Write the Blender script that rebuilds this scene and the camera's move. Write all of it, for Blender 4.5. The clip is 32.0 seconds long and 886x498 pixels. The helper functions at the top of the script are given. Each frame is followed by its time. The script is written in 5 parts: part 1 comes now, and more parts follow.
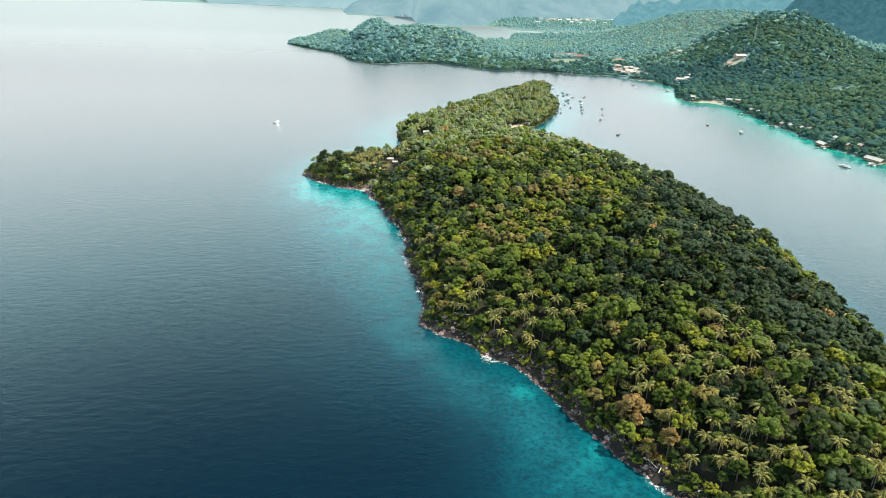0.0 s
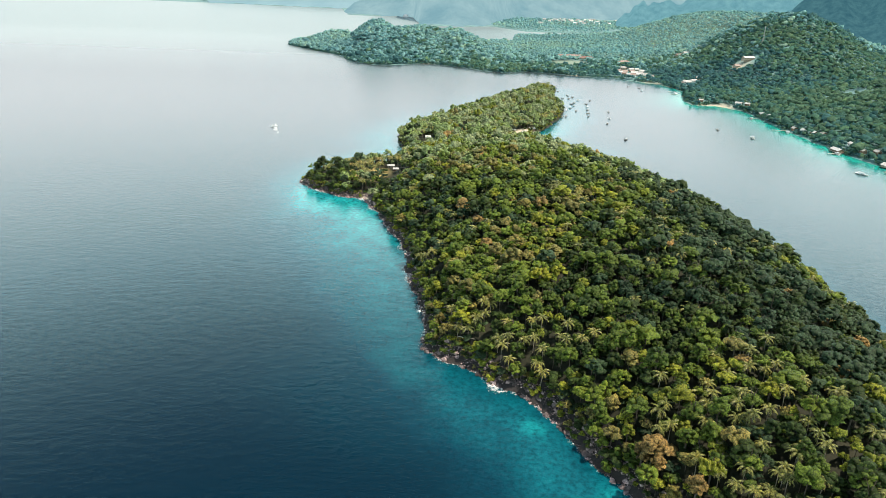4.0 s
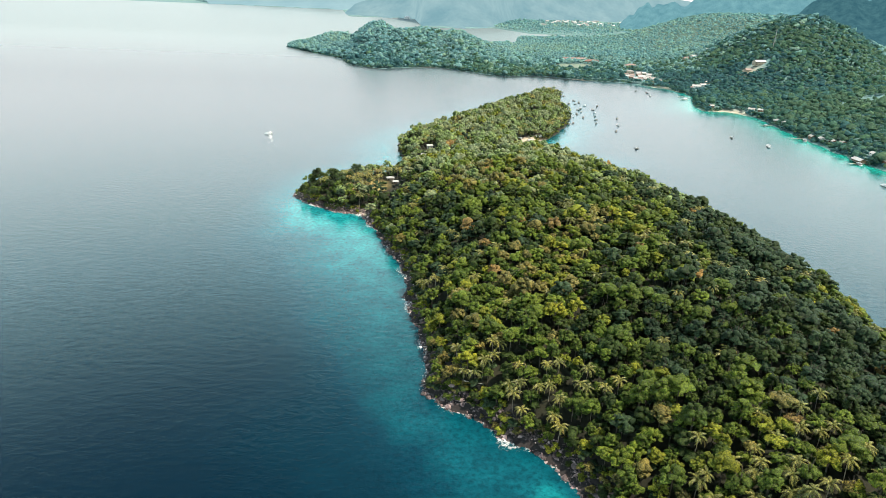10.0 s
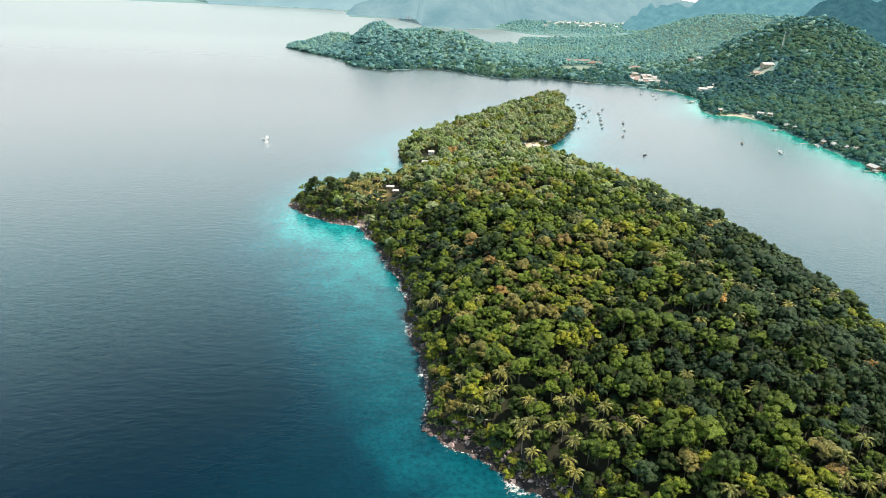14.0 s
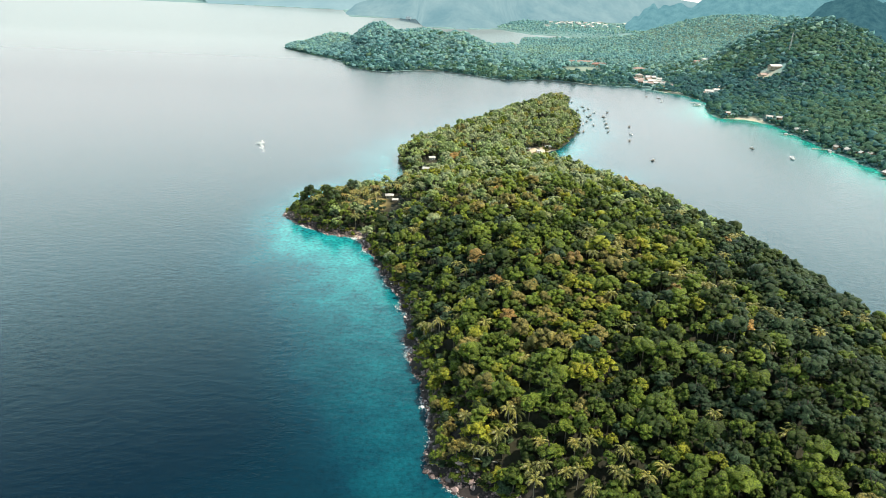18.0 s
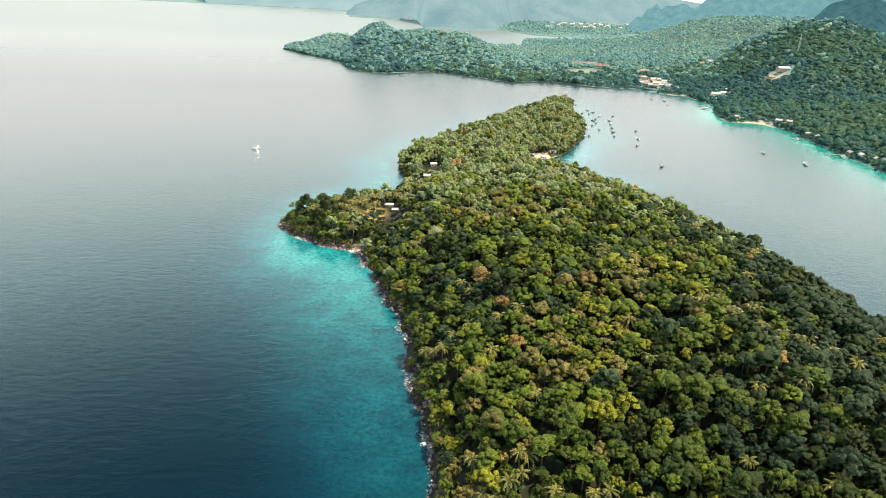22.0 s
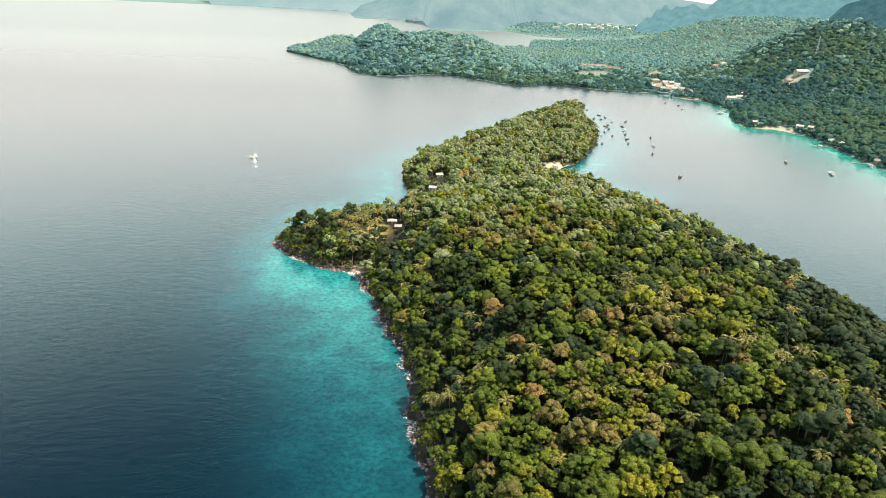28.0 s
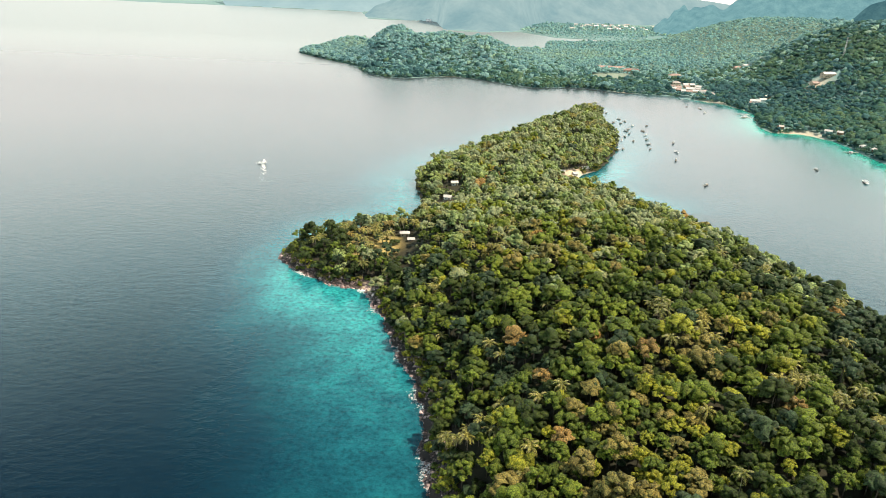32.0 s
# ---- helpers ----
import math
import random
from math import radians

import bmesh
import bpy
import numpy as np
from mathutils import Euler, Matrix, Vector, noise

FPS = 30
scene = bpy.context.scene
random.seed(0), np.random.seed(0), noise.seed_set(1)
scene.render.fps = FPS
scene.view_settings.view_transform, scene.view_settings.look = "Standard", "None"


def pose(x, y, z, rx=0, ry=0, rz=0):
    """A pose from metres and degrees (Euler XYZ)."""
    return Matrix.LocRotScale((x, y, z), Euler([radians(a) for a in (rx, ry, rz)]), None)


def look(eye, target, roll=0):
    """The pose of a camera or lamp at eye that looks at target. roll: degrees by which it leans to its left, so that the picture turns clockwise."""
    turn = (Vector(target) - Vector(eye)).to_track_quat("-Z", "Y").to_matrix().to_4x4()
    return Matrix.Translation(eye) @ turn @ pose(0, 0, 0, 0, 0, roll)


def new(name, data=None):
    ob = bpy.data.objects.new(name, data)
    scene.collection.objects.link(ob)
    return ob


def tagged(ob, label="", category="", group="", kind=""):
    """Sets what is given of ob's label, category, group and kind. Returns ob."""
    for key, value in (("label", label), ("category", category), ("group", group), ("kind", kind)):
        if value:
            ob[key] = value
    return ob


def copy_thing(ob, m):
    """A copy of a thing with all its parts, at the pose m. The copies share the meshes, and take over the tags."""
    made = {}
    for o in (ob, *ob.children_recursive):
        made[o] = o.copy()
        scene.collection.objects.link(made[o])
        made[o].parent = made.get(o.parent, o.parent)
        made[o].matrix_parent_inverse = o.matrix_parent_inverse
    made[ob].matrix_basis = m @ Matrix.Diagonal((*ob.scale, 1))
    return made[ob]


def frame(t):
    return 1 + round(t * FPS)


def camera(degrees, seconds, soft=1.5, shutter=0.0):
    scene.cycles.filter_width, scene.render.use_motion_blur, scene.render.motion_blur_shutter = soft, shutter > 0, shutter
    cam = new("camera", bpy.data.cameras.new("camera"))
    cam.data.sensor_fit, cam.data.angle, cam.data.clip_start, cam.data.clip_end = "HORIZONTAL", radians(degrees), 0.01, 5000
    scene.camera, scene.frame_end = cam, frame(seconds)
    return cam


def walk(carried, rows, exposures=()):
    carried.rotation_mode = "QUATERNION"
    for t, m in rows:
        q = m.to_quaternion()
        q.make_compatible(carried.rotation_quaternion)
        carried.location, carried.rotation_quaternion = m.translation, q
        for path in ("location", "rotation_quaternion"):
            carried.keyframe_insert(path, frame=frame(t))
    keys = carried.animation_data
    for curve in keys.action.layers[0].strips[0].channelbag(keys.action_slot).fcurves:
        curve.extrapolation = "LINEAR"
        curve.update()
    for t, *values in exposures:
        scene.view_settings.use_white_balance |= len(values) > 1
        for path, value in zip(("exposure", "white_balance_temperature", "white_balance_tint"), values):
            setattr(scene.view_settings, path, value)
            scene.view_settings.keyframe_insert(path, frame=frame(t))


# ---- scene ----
# camera: a drone gliding forward along the shore of a wooded island
cam = camera(66.14, 32.0, soft=0.7)
PATH = [
    (0.0, pose(0.00, -0.00, 195.00) @ pose(0, 0, 0, 0, 0, -0.001) @ pose(0, 0, 0, 68.235, 0, 0) @ pose(0, 0, 0, 0, 0, 1.921)),
    (1.0, pose(-0.36, 7.25, 194.96) @ pose(0, 0, 0, 0, 0, 0.068) @ pose(0, 0, 0, 68.203, 0, 0) @ pose(0, 0, 0, 0, 0, 1.952)),
    (2.0, pose(-0.72, 14.50, 194.92) @ pose(0, 0, 0, 0, 0, 0.081) @ pose(0, 0, 0, 68.225, 0, 0) @ pose(0, 0, 0, 0, 0, 1.969)),
    (3.0, pose(-1.08, 21.75, 194.89) @ pose(0, 0, 0, 0, 0, 0.097) @ pose(0, 0, 0, 68.236, 0, 0) @ pose(0, 0, 0, 0, 0, 2.007)),
    (4.0, pose(-1.43, 29.01, 194.85) @ pose(0, 0, 0, 0, 0, 0.121) @ pose(0, 0, 0, 68.239, 0, 0) @ pose(0, 0, 0, 0, 0, 2.054)),
    (5.0, pose(-1.79, 36.26, 194.82) @ pose(0, 0, 0, 0, 0, 0.138) @ pose(0, 0, 0, 68.255, 0, 0) @ pose(0, 0, 0, 0, 0, 2.086)),
    (6.0, pose(-2.15, 43.52, 194.79) @ pose(0, 0, 0, 0, 0, 0.149) @ pose(0, 0, 0, 68.280, 0, 0) @ pose(0, 0, 0, 0, 0, 2.102)),
    (8.0, pose(-2.88, 58.06, 194.75) @ pose(0, 0, 0, 0, 0, 0.174) @ pose(0, 0, 0, 68.315, 0, 0) @ pose(0, 0, 0, 0, 0, 2.115)),
    (10.0, pose(-3.62, 72.60, 194.73) @ pose(0, 0, 0, 0, 0, 0.212) @ pose(0, 0, 0, 68.323, 0, 0) @ pose(0, 0, 0, 0, 0, 2.133)),
    (12.0, pose(-4.42, 87.15, 194.74) @ pose(0, 0, 0, 0, 0, 0.254) @ pose(0, 0, 0, 68.337, 0, 0) @ pose(0, 0, 0, 0, 0, 2.169)),
    (14.0, pose(-5.28, 101.71, 194.76) @ pose(0, 0, 0, 0, 0, 0.277) @ pose(0, 0, 0, 68.344, 0, 0) @ pose(0, 0, 0, 0, 0, 2.207)),
    (16.0, pose(-6.22, 116.26, 194.73) @ pose(0, 0, 0, 0, 0, 0.278) @ pose(0, 0, 0, 68.334, 0, 0) @ pose(0, 0, 0, 0, 0, 2.244)),
    (18.0, pose(-7.23, 130.79, 194.57) @ pose(0, 0, 0, 0, 0, 0.272) @ pose(0, 0, 0, 68.318, 0, 0) @ pose(0, 0, 0, 0, 0, 2.299)),
    (20.0, pose(-8.31, 145.28, 194.23) @ pose(0, 0, 0, 0, 0, 0.275) @ pose(0, 0, 0, 68.312, 0, 0) @ pose(0, 0, 0, 0, 0, 2.355)),
    (22.0, pose(-9.30, 159.63, 193.82) @ pose(0, 0, 0, 0, 0, 0.299) @ pose(0, 0, 0, 68.340, 0, 0) @ pose(0, 0, 0, 0, 0, 2.358)),
    (24.0, pose(-10.06, 173.76, 193.48) @ pose(0, 0, 0, 0, 0, 0.338) @ pose(0, 0, 0, 68.376, 0, 0) @ pose(0, 0, 0, 0, 0, 2.318)),
    (25.0, pose(-10.31, 180.72, 193.38) @ pose(0, 0, 0, 0, 0, 0.356) @ pose(0, 0, 0, 68.374, 0, 0) @ pose(0, 0, 0, 0, 0, 2.305)),
    (26.0, pose(-10.54, 187.67, 193.30) @ pose(0, 0, 0, 0, 0, 0.405) @ pose(0, 0, 0, 68.356, 0, 0) @ pose(0, 0, 0, 0, 0, 2.303)),
    (27.0, pose(-10.82, 194.68, 193.21) @ pose(0, 0, 0, 0, 0, 0.634) @ pose(0, 0, 0, 68.369, 0, 0) @ pose(0, 0, 0, 0, 0, 2.291)),
    (27.5, pose(-10.99, 198.22, 193.16) @ pose(0, 0, 0, 0, 0, 0.753) @ pose(0, 0, 0, 68.381, 0, 0) @ pose(0, 0, 0, 0, 0, 2.282)),
    (28.0, pose(-11.21, 201.81, 193.10) @ pose(0, 0, 0, 0, 0, 0.785) @ pose(0, 0, 0, 68.381, 0, 0) @ pose(0, 0, 0, 0, 0, 2.279)),
    (28.5, pose(-11.47, 205.44, 193.03) @ pose(0, 0, 0, 0, 0, 0.812) @ pose(0, 0, 0, 68.379, 0, 0) @ pose(0, 0, 0, 0, 0, 2.289)),
    (29.0, pose(-11.78, 209.12, 192.94) @ pose(0, 0, 0, 0, 0, 0.909) @ pose(0, 0, 0, 68.390, 0, 0) @ pose(0, 0, 0, 0, 0, 2.296)),
    (29.5, pose(-12.12, 212.83, 192.85) @ pose(0, 0, 0, 0, 0, 1.057) @ pose(0, 0, 0, 68.403, 0, 0) @ pose(0, 0, 0, 0, 0, 2.248)),
    (30.0, pose(-12.49, 216.58, 192.74) @ pose(0, 0, 0, 0, 0, 1.330) @ pose(0, 0, 0, 68.399, 0, 0) @ pose(0, 0, 0, 0, 0, 2.238)),
    (30.5, pose(-12.88, 220.35, 192.63) @ pose(0, 0, 0, 0, 0, 1.409) @ pose(0, 0, 0, 68.414, 0, 0) @ pose(0, 0, 0, 0, 0, 2.242)),
    (31.0, pose(-13.30, 224.13, 192.51) @ pose(0, 0, 0, 0, 0, 1.514) @ pose(0, 0, 0, 68.394, 0, 0) @ pose(0, 0, 0, 0, 0, 2.225)),
    (31.5, pose(-13.72, 227.93, 192.39) @ pose(0, 0, 0, 0, 0, 1.596) @ pose(0, 0, 0, 68.396, 0, 0) @ pose(0, 0, 0, 0, 0, 2.248)),
    (32.0, pose(-14.15, 231.74, 192.26) @ pose(0, 0, 0, 0, 0, 1.922) @ pose(0, 0, 0, 68.383, 0, 0) @ pose(0, 0, 0, 0, 0, 2.195)),
]
# the picture turns a little warmer half-way
walk(cam, PATH, [(0.0, 0.57, 6800, 13), (13.0, 0.57, 6850, 13), (17.0, 0.59, 6950, 13), (20.0, 0.59, 7050, 13), (23.0, 0.62, 7550, 17), (32.0, 0.62, 7600, 18)])

# ---- sky and sun ----
SUN_ELEV, SUN_AZ = radians(61), radians(92)      # azimuth from +y towards +x
world = bpy.data.worlds.new("world")
scene.world = world
world.use_nodes = True
wn = world.node_tree
wn.nodes.clear()
sky = wn.nodes.new("ShaderNodeTexSky")
sky.sky_type = "NISHITA"
sky.sun_disc = False
sky.sun_elevation = SUN_ELEV
sky.sun_rotation = SUN_AZ
sky.air_density, sky.dust_density, sky.ozone_density = 1.0, 1.5, 1.0
# thin bright overcast over the blue
veil = wn.nodes.new("ShaderNodeMix")
veil.data_type = "RGBA"
veil.inputs[7].default_value = (32.0, 35.0, 35.6, 1)
upward = wn.nodes.new("ShaderNodeTexCoord")
split = wn.nodes.new("ShaderNodeSeparateXYZ")
thick = wn.nodes.new("ShaderNodeValToRGB")       # veil by height: a bright band added low down to lighten the sea's reflection
while len(thick.color_ramp.elements) < 5:
    thick.color_ramp.elements.new(0.5)
for e, (at, val) in zip(thick.color_ramp.elements, ((0.0, 0.42), (0.14, 0.54), (0.30, 1.0), (0.40, 0.82), (0.54, 0.02))):
    e.position, e.color = at, (val, val, val, 1)
wn.links.new(upward.outputs["Generated"], split.inputs[0])
wn.links.new(split.outputs[2], thick.inputs[0])
wn.links.new(thick.outputs[0], veil.inputs[0])
bg = wn.nodes.new("ShaderNodeBackground")
bg.inputs[1].default_value = 0.058
wo = wn.nodes.new("ShaderNodeOutputWorld")
# the haze glows more on the sun's side
side = wn.nodes.new("ShaderNodeVectorMath")
side.operation = "DOT_PRODUCT"
side.inputs[1].default_value = (0.10 * math.sin(SUN_AZ), 0.10 * math.cos(SUN_AZ), 0.0)
wn.links.new(upward.outputs["Generated"], side.inputs[0])
lift = wn.nodes.new("ShaderNodeVectorMath")
lift.operation = "MULTIPLY_ADD"
lift.inputs[1].default_value = lift.inputs[2].default_value = (36.3, 37.6, 38.0)
wn.links.new(side.outputs["Value"], lift.inputs[0])
tone = wn.nodes.new("ShaderNodeValToRGB")        # white near the horizon, teal tint higher up to colour the sea's reflection
for e, (at, col) in zip(tone.color_ramp.elements, ((0.18, (1.0, 1.0, 1.0, 1)), (0.36, (0.54, 0.94, 1.0, 1)))):
    e.position, e.color = at, col
wn.links.new(split.outputs[2], tone.inputs[0])
tinted = wn.nodes.new("ShaderNodeVectorMath")
tinted.operation = "MULTIPLY"
wn.links.new(lift.outputs[0], tinted.inputs[0])
wn.links.new(tone.outputs[0], tinted.inputs[1])
wn.links.new(tinted.outputs[0], veil.inputs[7])
wn.links.new(sky.outputs[0], veil.inputs[6])
wn.links.new(veil.outputs[2], bg.inputs[0])
wn.links.new(bg.outputs[0], wo.inputs[0])

sun_data = bpy.data.lights.new("sun", "SUN")
sun_data.energy = 5.0
sun_data.angle = radians(1.0)
sun_data.color = (1.0, 0.92, 0.76)
sun = new("sun", sun_data)
sun_dir = Vector((math.sin(SUN_AZ) * math.cos(SUN_ELEV), math.cos(SUN_AZ) * math.cos(SUN_ELEV), math.sin(SUN_ELEV)))
sun.matrix_world = look(sun_dir * 2000, (0, 0, 0))

# ---- materials ----
rng = np.random.default_rng(7)


def material(name):
    m = bpy.data.materials.new(name)
    m.use_nodes = True
    nt = m.node_tree
    return m, nt, nt.nodes["Principled BSDF"]


def node(nt, kind, **values):
    n = nt.nodes.new("ShaderNode" + kind)
    for key, value in values.items():
        n.inputs[key.replace("_", " ")].default_value = value
    return n


def ramp(nt, source, stops):
    r = nt.nodes.new("ShaderNodeValToRGB")
    while len(r.color_ramp.elements) < len(stops):
        r.color_ramp.elements.new(0.5)
    for e, (at, col) in zip(r.color_ramp.elements, stops):
        e.position, e.color = at, (*col, 1)
    nt.links.new(source, r.inputs[0])
    return r.outputs[0]


def mixed(nt, fac, a, b, blend="MIX"):
    n = nt.nodes.new("ShaderNodeMix")
    n.data_type, n.blend_type = "RGBA", blend
    for slot, value in ((0, fac), (6, a), (7, b)):
        if isinstance(value, (int, float)):
            n.inputs[slot].default_value = value
        elif isinstance(value, tuple):
            n.inputs[slot].default_value = (*value, 1)
        else:
            nt.links.new(value, n.inputs[slot])
    return n.outputs[2]


def place_of(nt):
    return nt.nodes.new("ShaderNodeNewGeometry").outputs["Position"]


def noise_of(nt, vector, scale, detail=4.0, rough=0.55):
    n = node(nt, "TexNoise", Scale=scale, Detail=detail, Roughness=rough)
    nt.links.new(vector, n.inputs["Vector"])
    return n.outputs[0]


def foliage(name, tone, gloss=0.6, through_leaf=0.12, shine=0.15, relief=1.0, grain=1.9, spread=0.3, bite=1.0):
    """Leafy clumps: one tone, varied clump by clump, by twig-sized grain and by stands of trees, with leafy relief."""
    m, nt, b = material(name)
    g = nt.nodes.new("ShaderNodeNewGeometry")
    at = g.outputs["Position"]
    low, high = tuple(c * (1 - spread) for c in tone), tuple(c * (1 + spread) for c in tone)
    col = ramp(nt, g.outputs["Random Per Island"], [(0.0, low), (1.0, high)])
    twig = noise_of(nt, at, grain, 3.0, 0.65)
    col = mixed(nt, 1.0, col, ramp(nt, twig, [(0.40, (1 - 0.60 * bite, 1 - 0.56 * bite, 1 - 0.58 * bite)), (0.50, (0.97, 0.97, 0.97)), (0.61, (1 + 0.75 * bite, 1 + 0.6 * bite, 1 + 0.25 * bite))]), "MULTIPLY")
    stand = noise_of(nt, at, 0.045, 3.0)
    col = mixed(nt, 1.0, col, ramp(nt, stand, [(0.3, (0.66, 0.74, 0.70)), (0.5, (1.0, 1.0, 1.0)), (0.72, (1.3, 1.18, 0.9))]), "MULTIPLY")
    inf = nt.nodes.new("ShaderNodeObjectInfo")
    own = ramp(nt, inf.outputs["Random"], [(0.0, (0.8, 0.85, 0.85)), (1.0, (1.2, 1.15, 1.05))])
    col = mixed(nt, 1.0, col, own, "MULTIPLY")
    nt.links.new(col, b.inputs["Base Color"])
    b.inputs["Roughness"].default_value = gloss
    b.inputs["Specular IOR Level"].default_value = shine
    if relief:
        bp = node(nt, "Bump", Strength=relief, Distance=0.5 / grain)
        nt.links.new(noise_of(nt, at, grain * 1.4, 3.0, 0.6), bp.inputs["Height"])
        nt.links.new(bp.outputs[0], b.inputs["Normal"])
    tr = nt.nodes.new("ShaderNodeBsdfTranslucent")
    nt.links.new(col, tr.inputs[0])
    mx = nt.nodes.new("ShaderNodeMixShader")
    mx.inputs[0].default_value = through_leaf
    nt.links.new(b.outputs[0], mx.inputs[1])
    nt.links.new(tr.outputs[0], mx.inputs[2])
    nt.links.new(mx.outputs[0], nt.nodes["Material Output"].inputs[0])
    return m


LEAVES = [
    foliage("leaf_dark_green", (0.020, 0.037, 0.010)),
    foliage("leaf_mid_green", (0.047, 0.077, 0.014)),
    foliage("leaf_green", (0.071, 0.108, 0.017)),
    foliage("leaf_yellow_green", (0.114, 0.136, 0.018)),
    foliage("leaf_olive", (0.110, 0.104, 0.038)),
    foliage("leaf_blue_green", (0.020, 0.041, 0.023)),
    foliage("leaf_dry_gold", (0.178, 0.122, 0.050)),
    # two tints paled by painted haze, for the island's far end
    foliage("leaf_hazed_grey", (0.138, 0.180, 0.112)),
    foliage("leaf_hazed_green", (0.122, 0.180, 0.080)),
]
PALM_LEAF = foliage("palm_leaf", (0.165, 0.172, 0.058), 0.4, 0.2, 0.25, 0.0)
PALM_DRY = foliage("palm_leaf_dry", (0.190, 0.168, 0.068), 0.45, 0.2, 0.25, 0.0)
# sea haze is painted into these blue and pale leaf colours
HAZED_LEAVES = [
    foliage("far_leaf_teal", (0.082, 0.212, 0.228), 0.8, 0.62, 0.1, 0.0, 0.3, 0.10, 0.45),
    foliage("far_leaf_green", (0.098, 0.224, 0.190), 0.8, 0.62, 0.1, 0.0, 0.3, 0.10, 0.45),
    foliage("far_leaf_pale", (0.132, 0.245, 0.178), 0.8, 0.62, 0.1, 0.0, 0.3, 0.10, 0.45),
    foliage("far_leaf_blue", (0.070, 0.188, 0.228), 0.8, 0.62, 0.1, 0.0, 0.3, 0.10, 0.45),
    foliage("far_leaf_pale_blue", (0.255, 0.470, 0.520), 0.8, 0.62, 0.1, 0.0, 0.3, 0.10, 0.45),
    foliage("far_leaf_hazy", (0.320, 0.500, 0.470), 0.8, 0.62, 0.1, 0.0, 0.3, 0.10, 0.45),
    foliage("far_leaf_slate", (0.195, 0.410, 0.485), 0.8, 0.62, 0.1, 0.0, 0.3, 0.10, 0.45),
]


def plain(name, col, rough=0.8, vary=0.25, scale=1.5, metal=0.0, bump=0.0):
    m, nt, b = material(name)
    at = place_of(nt)
    n1, n2 = noise_of(nt, at, scale), noise_of(nt, at, scale * 9)
    a = tuple(c * (1 - vary) for c in col)
    z = tuple(min(1.0, c * (1 + vary)) for c in col)
    c1 = ramp(nt, n1, [(0.3, a), (0.7, z)])
    c2 = ramp(nt, n2, [(0.3, (0.85, 0.85, 0.85)), (0.7, (1.1, 1.1, 1.1))])
    nt.links.new(mixed(nt, 1.0, c1, c2, "MULTIPLY"), b.inputs["Base Color"])
    b.inputs["Roughness"].default_value = rough
    b.inputs["Metallic"].default_value = metal
    if bump:
        bp = node(nt, "Bump", Strength=bump, Distance=0.1)
        nt.links.new(n2, bp.inputs["Height"])
        nt.links.new(bp.outputs[0], b.inputs["Normal"])
    return m


BARK = plain("bark", (0.075, 0.060, 0.045), 0.9, 0.3, 2.0, bump=0.4)
PALM_BARK = plain("palm_bark", (0.22, 0.19, 0.15), 0.9, 0.3, 2.0, bump=0.4)
WHITE_WALL = plain("white_wall", (0.62, 0.62, 0.60), 0.8, 0.1)
CREAM_WALL = plain("cream_wall", (0.36, 0.31, 0.24), 0.8, 0.12)
WOOD_WALL = plain("wood_wall", (0.22, 0.15, 0.10), 0.8, 0.25)
TIN_ROOF = plain("tin_roof", (0.42, 0.42, 0.415), 0.45, 0.15)
RED_ROOF = plain("red_roof", (0.24, 0.135, 0.115), 0.7, 0.2)
PINK_ROOF = plain("faded_red_roof", (0.27, 0.20, 0.18), 0.7, 0.2)
GREY_ROOF = plain("grey_roof", (0.30, 0.29, 0.28), 0.7, 0.2)
WHITE_ROOF = plain("white_roof", (0.40, 0.405, 0.405), 0.5, 0.08)
THATCH = plain("thatch", (0.26, 0.20, 0.13), 0.95, 0.3)
DARK_GAP = plain("window_dark", (0.03, 0.035, 0.04), 0.25, 0.2)
HULL_WOOD = plain("hull_wood", (0.20, 0.175, 0.15), 0.6, 0.3)
HULL_WHITE = plain("hull_white", (0.75, 0.76, 0.76), 0.35, 0.08)
CANOPY_GREY = plain("canopy_grey", (0.24, 0.27, 0.29), 0.7, 0.2)
CANOPY_BLUE = plain("canopy_blue", (0.14, 0.21, 0.27), 0.7, 0.2)
STEEL = plain("steel", (0.55, 0.56, 0.57), 0.45, 0.1, metal=0.6)
PLANK = plain("weathered_plank", (0.30, 0.26, 0.21), 0.85, 0.25)
FOAM = plain("foam", (0.60, 0.63, 0.63), 0.7, 0.08, 3.0)


